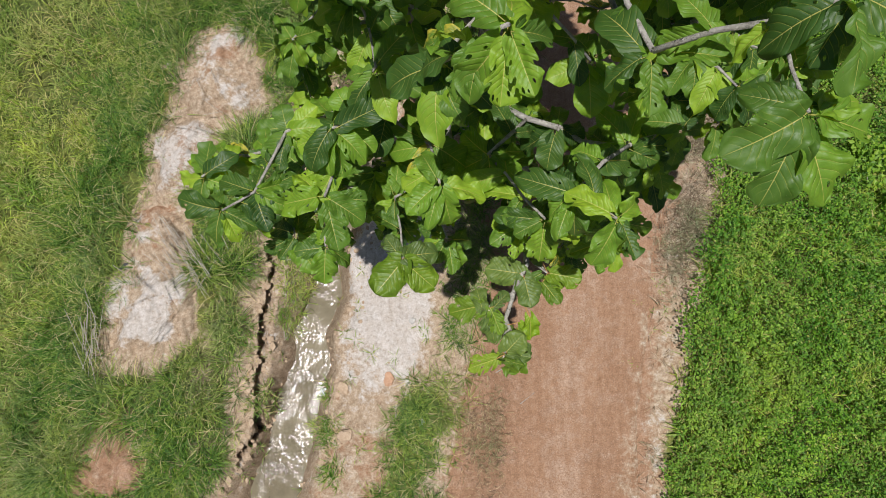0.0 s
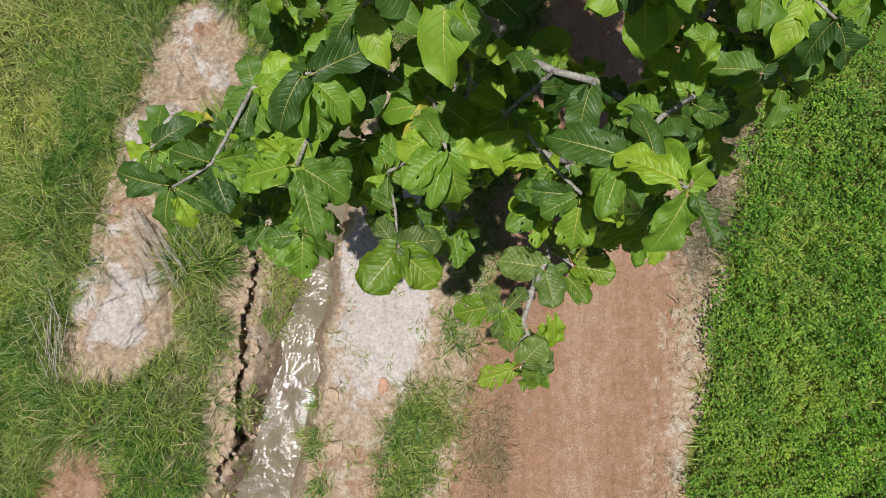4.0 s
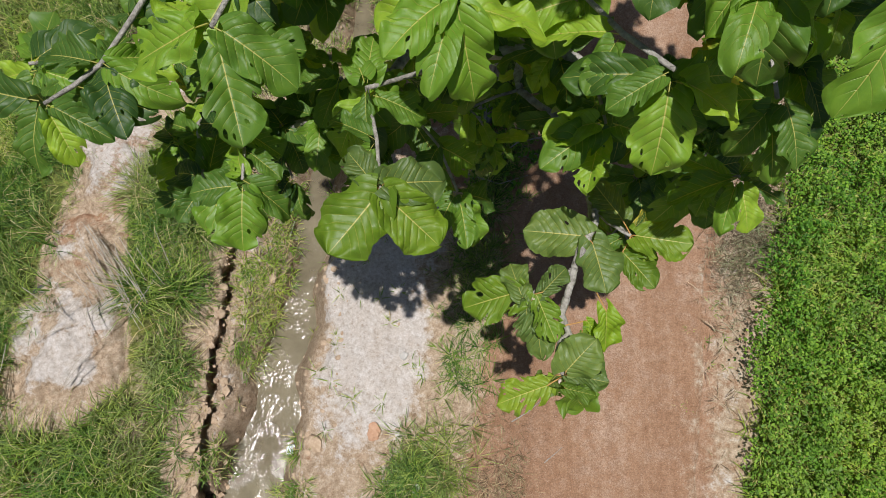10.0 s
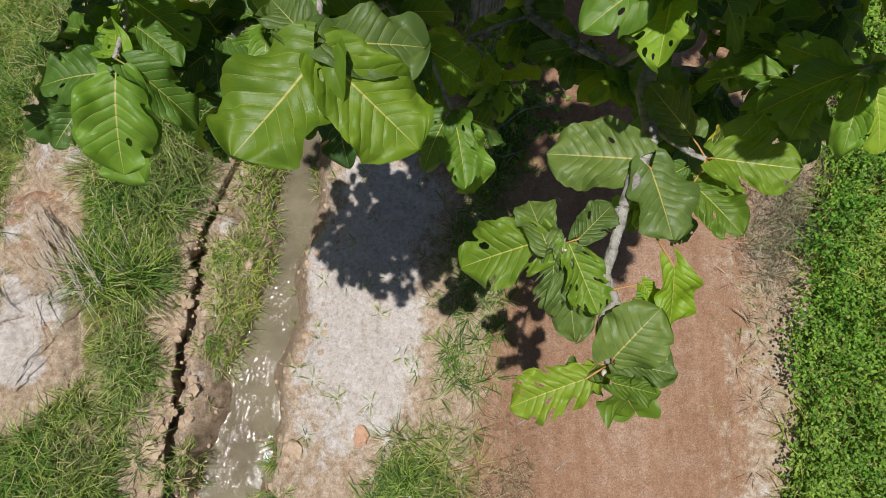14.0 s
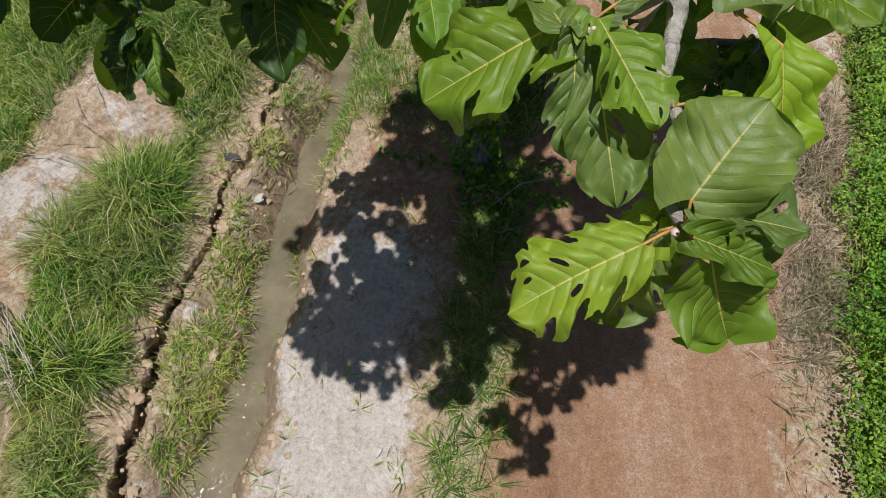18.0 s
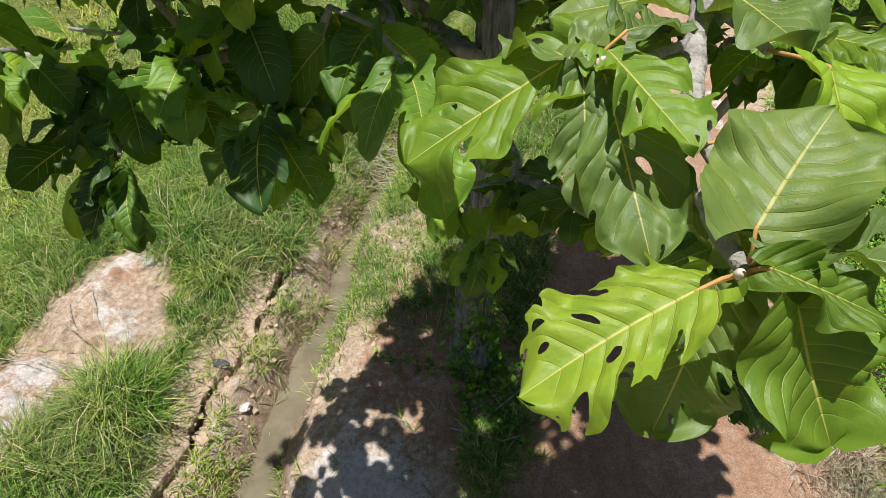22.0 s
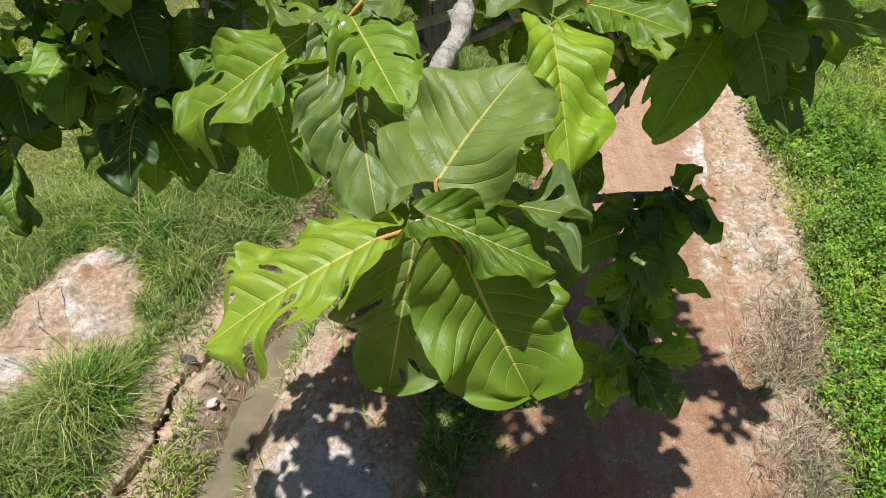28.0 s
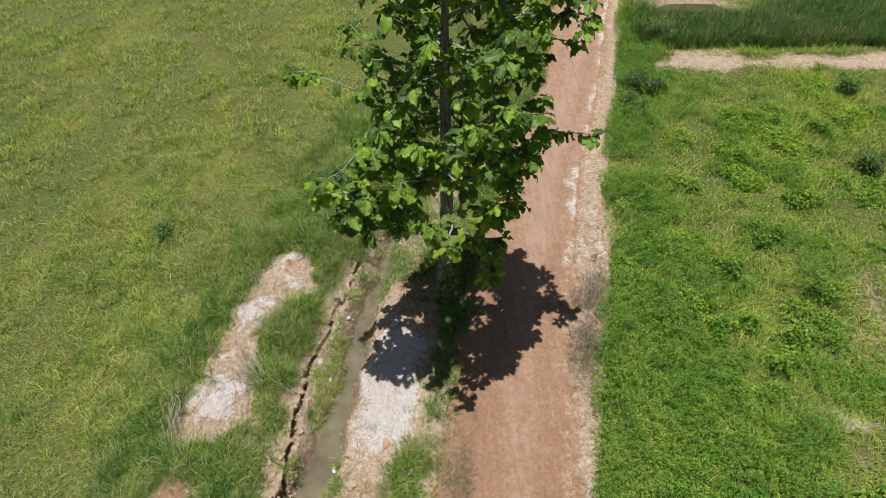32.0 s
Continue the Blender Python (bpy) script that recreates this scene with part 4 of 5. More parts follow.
def leaf_shape(seed, across=10, along=16, droop=0.25, fold=0.18, wide=0.36, ruffle=0.03, chew=0.0, pucker=0.014, stalked=True, rounded=0.0):
    """One leaf of unit length along y, base at the origin, facing up: corners, faces, uv."""
    r = np.random.RandomState(seed)
    v = np.linspace(0, 1, along + 1)
    u = np.linspace(-1, 1, across + 1)
    U, W = np.meshgrid(u, v)
    prof = wide / 0.40 * np.interp(W, [0, 0.02, 0.07, 0.16, 0.3, 0.45, 0.6, 0.73, 0.84, 0.92, 0.97, 1.0], [0.13, 0.21, 0.275, 0.30, 0.32, 0.36, 0.395, 0.395, 0.34, 0.24, 0.13, 0.01])
    full = wide / 0.40 * np.interp(W, [0, 0.02, 0.06, 0.14, 0.27, 0.42, 0.58, 0.72, 0.84, 0.92, 0.97, 1.0], [0.14, 0.23, 0.29, 0.355, 0.41, 0.435, 0.43, 0.395, 0.315, 0.215, 0.12, 0.01])
    prof = prof + (full - prof) * rounded
    lobes = 1 + 0.06 * np.sqrt(np.abs(np.sin(np.pi * (W - 0.30) * 8.0))) - 0.03 + 0.05 * (np.abs(np.sin(np.pi * (W * 4.0 + 0.25 * np.sign(U) + r.rand()))) - 0.4) + 0.25 * fnoise(W * 5 + seed, U * 0 + np.sign(U) * 3 + seed * 1.7, 1.0, seed % 8, 3)
    skew = 0.06 * r.uniform(-1, 1)
    X = U * prof * lobes + skew * W * W
    Yy = W + 0.12 * np.abs(U) ** 1.5 * prof * (1 - W) - (0.16 + 0.07 * rounded) * np.abs(U) ** 1.5 * (1 - W) ** 5
    phase = (W - 0.30 * np.abs(U) ** 1.15) * 8.0
    Z = fold * np.abs(X) - droop * W ** 2 - 0.10 * droop * np.abs(U) ** 3
    Z = Z + 1.5 * pucker * (1 - np.abs(2 * (phase - np.floor(phase)) - 1) ** 2.5) * np.minimum(1, np.abs(U) * 2.5) * (1 - 0.6 * np.abs(U) ** 2) * (1 - smooth(W, 0.62, 0.92))
    Z = Z + ruffle * np.abs(U) ** 2 * np.sin(W * 13 + r.rand() * 6 + np.sign(U) * r.rand() * 3) + 5.0 * ruffle * np.abs(U) * fnoise(W * 3 + seed, U * 1.3, 1.2, seed % 8, 2) + 0.10 * fnoise(W * 1.5 + seed * 3, U * 0.6, 1.0, (seed + 3) % 8, 1)
    verts = np.stack([X.ravel(), Yy.ravel(), Z.ravel()], 1)
    uv = np.stack([U.ravel() * 0.5 + 0.5, W.ravel()], 1)
    quads = grid_faces(along + 1, across + 1)
    if chew > 0:
        cu, cw = U.ravel()[quads].mean(1), W.ravel()[quads].mean(1)
        # insects eat between two side veins, from the middle or in from the edge
        au, sd = np.abs(cu), (cu > 0).astype(int)
        ph = (cw - 0.30 * au ** 1.15) * 8.0
        k = np.floor(ph).astype(int)
        mid_gap = ph - k - 0.5
        table = r.rand(6, 2, 40)
        t = table[:, sd, k + 4]
        rough = 0.55 * fnoise(cu * 9 + seed, cw * 26, 1.0, (seed + 1) % 8, 2)
        inner = (mid_gap / (0.18 + 0.22 * t[1])) ** 2 + ((au - 0.25 - 0.5 * t[2]) / (0.05 + 0.16 * t[3])) ** 2 + 2 * rough < 1
        edge = au > 1 - (0.12 + 0.42 * t[5]) * (1 - (mid_gap / 0.52) ** 2) + 0.5 * rough
        quads = quads[~(((inner & (t[0] < chew * 1.1)) | (edge & (t[4] < chew * 1.7))) & (au > 0.06) & (cw > 0.04))]
        # the bitten edges are rounded off
        pairs = np.sort(np.concatenate([quads[:, [k, (k + 1) % 4]] for k in range(4)]), axis=1)
        edges, times = np.unique(pairs, axis=0, return_counts=True)
        rim = edges[times == 1]
        data = np.concatenate((verts, uv), 1)
        for _ in range(3):
            total, count = np.zeros_like(data), np.zeros(len(data))
            for a, b in ((0, 1), (1, 0)):
                np.add.at(total, rim[:, a], data[rim[:, b]])
                np.add.at(count, rim[:, a], 1)
            on = count > 0
            data[on] = 0.5 * data[on] + 0.5 * total[on] / count[on][:, None]
        verts, uv = data[:, :3], data[:, 3:]
    if not stalked:
        return verts, quads, uv
    k = len(verts)
    ring = np.array([(0.011, 0, 0.0), (-0.0055, 0, 0.0095), (-0.0055, 0, -0.0095)])
    stalk = np.concatenate([ring + (0, -0.13, -0.03), ring + (0, -0.05, -0.012), ring * 0.8 + (0, 0.02, -0.004)])
    sq = np.array([[k + a * 3 + b, k + a * 3 + (b + 1) % 3, k + a * 3 + 3 + (b + 1) % 3, k + a * 3 + 3 + b] for a in range(2) for b in range(3)])
    return np.concatenate((verts, stalk)), np.concatenate((quads, sq)), np.concatenate((uv, np.tile([0.5, 0.3], (9, 1))))


def leaf_mesh(name, verts, quads, uv):
    me = np_mesh(name, verts, quads)
    layer = me.uv_layers.new(name="UVMap")
    idx = np.empty(len(me.loops), np.int32)
    me.loops.foreach_get("vertex_index", idx)
    layer.data.foreach_set("uv", uv[idx].astype(np.float32).ravel())
    return me


def leaf_pose(base, tip, up=(0, 0, 1), width=1.0):
    base, tip = Vector(base), Vector(tip)
    d = tip - base
    n = Vector(up) - d.normalized() * Vector(up).dot(d.normalized())
    n.normalize()
    x = d.normalized().cross(n)
    s = d.length
    m = Matrix((x * s * width, d.normalized() * s, n * s)).transposed().to_4x4()
    m.translation = base
    return m


# rosettes at branch ends: place, number of leaves, leaf length
ROSETTES = [
    ((-0.79, 0.97, 7.70), 7, 0.40), ((-1.46, 1.13, 7.16), 8, 0.40), ((-0.58, 1.54, 6.26), 6, 0.36), ((0.40, 1.35, 7.51), 6, 0.38),
    ((0.92, 0.90, 8.15), 7, 0.36), ((0.80, 0.82, 7.68), 7, 0.36), ((1.14, 0.70, 8.33), 6, 0.34), ((1.95, 2.0, 7.0), 7, 0.36), ((2.3, 2.2, 6.8), 7, 0.36), ((1.03, 0.61, 6.26), 2, 0.20), ((0.96, 1.31, 6.6), 7, 0.38),
    ((-0.70, 1.40, 7.95), 7, 0.40), ((1.35, 0.90, 7.3), 6, 0.36), ((-2.05, 1.36, 6.75), 7, 0.38), ((0.04, 1.06, 7.75), 6, 0.38),
    ((0.05, 1.45, 8.9), 6, 0.40), ((-0.265, 0.60, 7.01), 0, 0.40), ((1.58, 0.88, 9.70), 8, 0.36), ((1.66, 1.28, 9.92), 6, 0.34), ((1.10, 1.36, 9.25), 5, 0.36), ((0.34, 1.22, 9.78), 6, 0.34), ((-2.42, 2.6, 8.50), 7, 0.34), ((-2.12, 2.75, 8.42), 6, 0.34), ((-1.02, 1.21, 5.46), 6, 0.34),
    ((0.10, 0.95, 5.95), 6, 0.36), ((1.62, 1.05, 4.25), 8, 0.30), ((1.92, 1.80, 4.66), 7, 0.32), ((0.45, 1.95, 4.30), 7, 0.32),
    ((1.25, 1.95, 4.5), 8, 0.34), ((0.70, 2.40, 4.40), 7, 0.32), ((1.0, 2.1, 4.5), 7, 0.32), ((0.25, 2.2, 4.45), 6, 0.30), ((1.66, 1.3, 4.62), 8, 0.30), ((1.66, 1.35, 4.3), 8, 0.30), ((1.58, 1.45, 4.75), 7, 0.30), ((1.75, 1.55, 4.85), 7, 0.30), ((1.52, 1.15, 4.1), 7, 0.30),
    ((-0.5, 1.9, 5.2), 8, 0.34), ((-1.35, 1.6, 5.35), 8, 0.36), ((-1.7, 1.35, 5.75), 8, 0.36), ((-0.8, 1.55, 5.65), 8, 0.36), ((-0.45, 1.25, 5.6), 7, 0.36), ((-1.35, 0.95, 6.2), 7, 0.36), ((-2.1, 1.75, 6.1), 7, 0.36), ((0.15, 1.5, 6.6), 7, 0.36),
    ((1.75, 1.15, 5.9), 7, 0.36), ((1.55, 0.85, 6.5), 7, 0.36), ((1.9, 1.5, 6.6), 7, 0.36), ((2.2, 1.9, 5.7), 7, 0.36), ((-0.35, 1.15, 6.9), 6, 0.36), ((0.75, 0.95, 6.95), 6, 0.36), ((-1.75, 1.0, 7.05), 6, 0.36),
    ((3.85, 2.95, 6.7), 7, 0.36), ((3.2, 3.3, 6.55), 7, 0.36), ((2.7, 3.0, 6.8), 7, 0.36), ((1.35, 1.3, 7.9), 6, 0.40),
    ((-1.5, 1.65, 5.66), 7, 0.34), ((-1.05, 1.5, 5.6), 7, 0.34), ((-0.55, 1.6, 5.85), 7, 0.34),
    ((1.62, 1.45, 5.75), 7, 0.34), ((1.92, 1.5, 5.85), 7, 0.34), ((1.35, 1.6, 5.7), 6, 0.34), ((1.75, 1.85, 5.6), 7, 0.34), ((1.55, 1.05, 6.05), 6, 0.34),
    ((-0.95, 0.75, 6.75), 6, 0.36), ((-1.25, 1.55, 6.4), 6, 0.36), ((-0.2, 1.5, 5.9), 6, 0.36), ((0.95, 1.6, 7.4), 6, 0.38),
]
BARE_NODES = [(0.88, 1.0, 6.22), (0.83, 0.75, 6.28), (0.785, 0.57, 6.32), (0.705, 0.40, 6.31), (0.665, 0.25, 6.29), (0.635, 0.10, 6.27), (0.62, -0.03, 6.25), (0.645, -0.155, 6.22)]
STUB_NODES = [(0.80, 0.29, 6.345), (0.455, 0.25, 6.325), (0.71, 0.0, 6.25), (1.02, 0.58, 6.32)]
# the leaves that come closest: base, tip, facing, width, seed, chew, droop
NEAR_LEAVES = [
    ((0.556, -0.205, 6.238), (0.288, -0.293, 6.132), (-0.05, -0.15, 1), 0.86, 11, 0.40, 0.06),
    ((0.643, -0.137, 6.29), (0.775, 0.02, 6.405), (-0.35, -0.35, 1), 1.12, 12, 0.0, 0.05),
    ((0.681, -0.236, 6.235), (0.785, -0.338, 6.01), (0.1, -0.6, 0.85), 1.0, 13, 0.0, 0.07),
    ((0.634, -0.221, 6.294), (0.817, -0.26, 6.232), (0.1, -0.3, 1), 0.64, 14, 0.03, 0.05),
    ((0.418, 0.274, 6.34), (0.113, 0.22, 6.165), (-0.25, -0.2, 1), 0.90, 15, 0.22, 0.06),
    ((0.492, 0.253, 6.365), (0.594, 0.008, 6.33), (0.1, -0.2, 1), 0.78, 16, 0.30, 0.05),
    ((0.485, 0.22, 6.335), (0.536, -0.086, 6.17), (-0.1, -0.9, 0.35), 0.62, 17, 0.1, 0.10),
    ((0.45, 0.23, 6.33), (0.442, 0.02, 6.19), (-0.3, -0.6, 0.8), 0.66, 37, 0.22, 0.08),
    ((0.847, 0.167, 6.379), (0.877, -0.045, 6.235), (0.35, -0.45, 0.8), 0.66, 18, 0.0, 0.10),
    ((0.61, -0.15, 6.19), (0.55, -0.27, 5.92), (-0.3, -0.8, 0.4), 0.85, 19, 0.25, 0.10),
    ((0.70, -0.10, 6.22), (0.90, -0.13, 6.12), (0.3, 0.1, 1), 0.9, 20, 0.15, 0.12),
    ((0.66, -0.05, 6.2), (0.75, 0.12, 6.05), (0.2, 0.3, 1), 0.9, 21, 0.0, 0.15),
    ((0.52, 0.26, 6.40), (0.66, 0.40, 6.36), (0, 0, 1), 0.8, 22, 0.1, 0.1),
    ((0.42, 0.24, 6.36), (0.36, 0.44, 6.30), (0, 0.2, 1), 0.9, 23, 0.0, 0.1),
    ((0.98, 0.50, 6.28), (1.13, 0.30, 6.33), (0.0, -0.2, 1), 0.8, 24, 0.1, 0.1),
    ((-0.27, 0.585, 7.04), (-0.481, 0.322, 7.02), (0, 0, 1), 1.04, 25, 0.0, 0.05),
    ((-0.24, 0.575, 7.05), (-0.006, 0.382, 6.93), (0.1, -0.1, 1), 0.95, 26, 0.06, 0.06),
    ((-0.25, 0.625, 7.05), (0.012, 0.686, 6.95), (0.05, 0, 1), 0.95, 27, 0.04, 0.05),
    ((-0.29, 0.63, 7.04), (-0.42, 0.80, 7.0), (0, 0, 1), 0.9, 28, 0.1, 0.08),
    ((0.66, -0.15, 6.27), (0.87, -0.19, 6.285), (0.15, 0.25, 1), 0.75, 29, 0.08, 0.12),
    ((0.765, 0.57, 6.35), (0.442, 0.627, 6.28), (-0.1, -0.1, 1), 0.92, 30, 0.08, 0.08),
    ((0.80, 0.53, 6.36), (0.875, 0.258, 6.37), (0.1, -0.1, 1), 0.95, 31, 0.0, 0.07),
    ((1.04, 0.575, 6.34), (1.32, 0.51, 6.40), (0.0, -0.2, 1), 0.95, 32, 0.06, 0.06),
    ((1.08, 0.56, 6.24), (1.17, 0.44, 6.18), (0.1, -0.3, 1), 0.9, 33, 0.0, 0.08),
    ((0.77, 0.13, 6.26), (0.84, 0.06, 6.23), (0.2, -0.2, 1), 0.9, 34, 0.0, 0.1),
    ((0.75, 0.08, 6.24), (0.82, -0.01, 6.2), (0.3, -0.2, 1), 0.9, 35, 0.1, 0.1),
    ((0.98, 0.68, 6.30), (0.83, 0.88, 6.33), (0, 0, 1), 0.95, 36, 0.16, 0.06),
]


FOOTPRINT = [(-1.85, 0.9), (-1.95, 2.4), (-0.9, 5.2), (0.8, 6.3), (2.5, 5.5), (4.05, 3.3), (3.1, 1.8), (1.9, 0.8), (0.65, -0.4)]


def inside_crown(p, margin):
    """Whether p stands over the crown's outline, that far from its edge."""
    for (ax, ay), (bx, by) in zip(FOOTPRINT, FOOTPRINT[1:] + FOOTPRINT[:1]):
        ex, ey = bx - ax, by - ay
        if ((p.x - ax) * ey - (p.y - ay) * ex) / math.hypot(ex, ey) < margin:
            return False
    return True


def crown_rosettes():
    r = np.random.RandomState(21)
    out = [Vector(p) for p, _, _ in ROSETTES]
    made, tries = [], 0
    while len(made) < 290 and tries < 30000:
        tries += 1
        z = r.uniform(3.7, 11.6)
        reach = np.interp(z, [3.6, 5.0, 7.0, 9.0, 10.5, 11.8], [1.3, 3.0, 3.35, 3.1, 2.2, 0.6])
        a, rad = r.rand() * 2 * np.pi, reach * math.sqrt(r.uniform(0.12, 1.0))
        p = Vector((1.0 + rad * math.cos(a), 3.2 + 1.05 * rad * math.sin(a), z))
        if not inside_crown(p, 0.15) or (p.x > 2.6 and z < 8.6) or (p.y < 3.2 and p.x < np.interp(z, [6.5, 7.5, 8.5, 9.5], [-2.0, -1.5, -0.95, -0.6])):
            continue
        if p.z < 7.9 - 0.445 * (p.y + 4.48) + 0.25 or p.y < (8.86 - z) / 1.945 + 0.1 or p.y < 1.15 or (z > 8.2 and p.y < (2.2 if p.x > 1.3 else 1.68)):
            continue
        if any((p - q).length < 0.37 for q in out):
            continue
        out.append(p)
        made.append((tuple(p), int(r.randint(6, 9)), r.uniform(0.26, 0.36)))
    # the crown is thickest over the track
    tries = 0
    while len(made) < 300 and tries < 6000:
        tries += 1
        p = Vector((r.uniform(0.8, 2.4), r.uniform(1.5, 3.1), r.uniform(6.2, 8.9)))
        if p.z < 7.9 - 0.445 * (p.y + 4.48) + 0.25 or p.y < (8.86 - p.z) / 1.945 + 0.1 or (p.z > 8.2 and p.x > 1.3 and p.y < 2.2) or any((p - q).length < 0.30 for q in out):
            continue
        out.append(p)
        made.append((tuple(p), 7, r.uniform(0.28, 0.36)))
    return made


def build_tree():
    base = new("tree")
    base.location = (TRUNK_X, TRUNK_Y, float(ground_height(TRUNK_X, TRUNK_Y)))
    bpy.context.view_layer.update()
    tagged(base, "tall broad-leaved tree with grey furrowed trunk on the grassy verge", "tree")
    # trunk with furrowed bark
    zs, th = np.concatenate((np.arange(-0.35, 4, 0.035), np.arange(4, 11.7, 0.1))), np.linspace(0, 2 * np.pi, 73)[:-1]
    Z, T = np.meshgrid(zs, th, indexing="ij")
    ax = np.array([tuple(trunk_axis(z)) for z in zs])
    rad = np.interp(zs, [-0.35, 0, 0.35, 1.2, 4, 7, 10, 11.7], [0.34, 0.30, 0.245, 0.21, 0.17, 0.125, 0.06, 0.015])[:, None]
    ridge = np.abs(fnoise(T * 7 / 2 + 0.5 * np.sin(Z * 1.4), Z * 1.2, 1.0, 2, 3)) + 0.6 * np.abs(fnoise(T * 12 / 2, Z * 2.5, 1.0, 4, 2))
    seam = 0.5 - 0.5 * np.cos(T)          # keep the noise alike where the trunk closes
    rad = rad * (0.90 + 0.75 * ridge * smooth(seam, 0.0, 0.15) + 0.10 * smooth(-Z, -0.5, 0.2) * np.sin(5 * T + 1))
    V = np.stack([ax[:, 0:1] + rad * np.cos(T), ax[:, 1:2] + rad * np.sin(T), Z], -1).reshape(-1, 3)
    i = np.arange(len(zs) * 72).reshape(len(zs), 72)
    j = np.roll(i, -1, 1)
    Q = np.stack([i[:-1], j[:-1], j[1:], i[1:]], -1).reshape(-1, 4)
    child("trunk", np_mesh("trunk", V, Q), BARK, base, "grey furrowed trunk")
    # branches: every rosette joins the nearest wood further in
    rosettes = ROSETTES + crown_rosettes()
    nodes = [(trunk_axis(z), -1) for z in np.arange(3.2, 11.5, 0.22)]
    n_trunk = len(nodes)
    load = [0] * n_trunk
    chains = []
    order = sorted([Vector(p) for p, _, _ in rosettes] + [Vector(p) for p in BARE_NODES + STUB_NODES], key=lambda p: math.hypot(p.x - TRUNK_X, p.y - TRUNK_Y))
    r = np.random.RandomState(5)
    for p in order:
        rp = math.hypot(p.x - TRUNK_X, p.y - TRUNK_Y)

        def cost(k):
            q = nodes[k][0]
            d = (p - q).length
            return d * (1.0 if k >= n_trunk else 0.85) + 1.2 * max(0.0, math.hypot(q.x - TRUNK_X, q.y - TRUNK_Y) - rp + 0.2) + 0.7 * max(0.0, q.z - p.z + 0.25 * d)
        k = min(range(len(nodes)), key=cost)
        q = nodes[k][0]
        steps = max(2, int((p - q).length / 0.22))
        mid = (p + q) / 2 + Vector((r.uniform(-0.12, 0.12), r.uniform(-0.12, 0.12), r.uniform(-0.15, 0.10))) * (p - q).length
        chain, prev = [k], k
        for s in range(1, steps + 1):
            t = s / steps
            pt = q * (1 - t) ** 2 + mid * 2 * t * (1 - t) + p * t * t
            if s < steps:
                pt += Vector((r.uniform(-1, 1), r.uniform(-1, 1), r.uniform(-1, 1))) * 0.022
            nodes.append((pt, prev))
            load.append(0)
            prev = len(nodes) - 1
            chain.append(prev)
        chains.append(chain)
        while prev >= 0:
            load[prev] += 1
            prev = nodes[prev][1]
    for c, chain in enumerate(chains):
        inner = chain[1:]
        first = load[inner[0]]
        radii = [0.0100 * first ** 0.45 * 1.1] + [0.0100 * load[k] ** 0.45 * (1 if k != inner[-1] else 0.85) for k in inner]
        end = nodes[inner[-1]][0]
        if any((end - Vector(p)).length < 1e-3 for p in BARE_NODES):
            radii = [max(v, 0.0165) for v in radii[:-1]] + [max(radii[-1], 0.0155)]
            points = [nodes[k][0] for k in chain]
            fine = [points[i].lerp(points[i + 1], f) for i in range(len(points) - 1) for f in (0, 0.2, 0.4, 0.6, 0.8)] + [points[-1]]
            thick = [radii[i] + (radii[i + 1] - radii[i]) * f for i in range(len(points) - 1) for f in (0, 0.2, 0.4, 0.6, 0.8)] + [radii[-1]]
            v, qd, tr = tube(fine, thick, 14, 0.10, c)
            child("branch", np_mesh("branch", v, qd, tr), TWIG_BARK, base)
            continue
        elif any((end - Vector(p)).length < 1e-3 for p in STUB_NODES):
            radii = [max(v, 0.0095) for v in radii]
        v, qd, tr = tube([nodes[k][0] for k in chain], radii, 10, 0.16, c)
        child("branch", np_mesh("branch", v, qd, tr), TWIG_BARK, base, "pale grey knobbly branch" if c == 0 else "")
    # leaves
    shapes = ((1, 0.22, 0.30, 0.30, 0.04), (2, 0.34, 0.22, 0.34, 0.14), (3, 0.15, 0.38, 0.27, 0.18), (4, 0.45, 0.30, 0.30, 0.04), (5, 0.30, 0.20, 0.34, 0.18), (6, 0.20, 0.46, 0.26, 0.05),
              (7, 0.38, 0.28, 0.31, 0.14), (8, 0.52, 0.36, 0.29, 0.05), (9, 0.1, 0.3, 0.32, 0.12), (10, 0.3, 0.42, 0.24, 0.08))
    kinds = [leaf_shape(s, 4, 10, d, f, w, 0.095, 0, 0.012, True, (s % 3) * 0.45) for s, d, f, w, ch in shapes]
    meshes = [leaf_mesh("leaf", *leaf_shape(s, 22 if ch > 0.1 else 14, 36 if ch > 0.1 else 24, d, f, w, 0.095, ch, 0.012, True, (s % 3) * 0.45)) for s, d, f, w, ch in shapes]
    for me in meshes:
        me.materials.append(LEAF)
    poses = []
    r = np.random.RandomState(9)
    for (p, count, length) in rosettes:
        p = Vector(p)
        away = math.atan2(p.y - TRUNK_Y, p.x - TRUNK_X)
        turn = r.rand() * 6.28
        for k in range(count):
            a = turn + k * 2.4 + r.uniform(-0.3, 0.3)
            # fewer leaves point back towards the trunk
            if math.cos(a - away) < -0.6 and r.rand() < 0.35:
                a = away + r.uniform(-0.7, 0.7)
            pitch = r.uniform(-0.75, 0.28) - 0.05
            d = Vector((math.cos(a) * math.cos(pitch), math.sin(a) * math.cos(pitch), math.sin(pitch)))
            ln = length * r.uniform(0.62, 1.05) * 0.92
            start = p + d * 0.06 + Vector((0, 0, r.uniform(-0.10, 0.05)))
            up = Vector((r.uniform(-0.5, 0.5), r.uniform(-0.5, 0.5), 1))
            poses.append((leaf_pose(start, start + d * ln, up, r.uniform(0.9, 1.12)), int(r.randint(len(kinds)))))
    front = {tuple(p) for p in BARE_NODES + STUB_NODES}
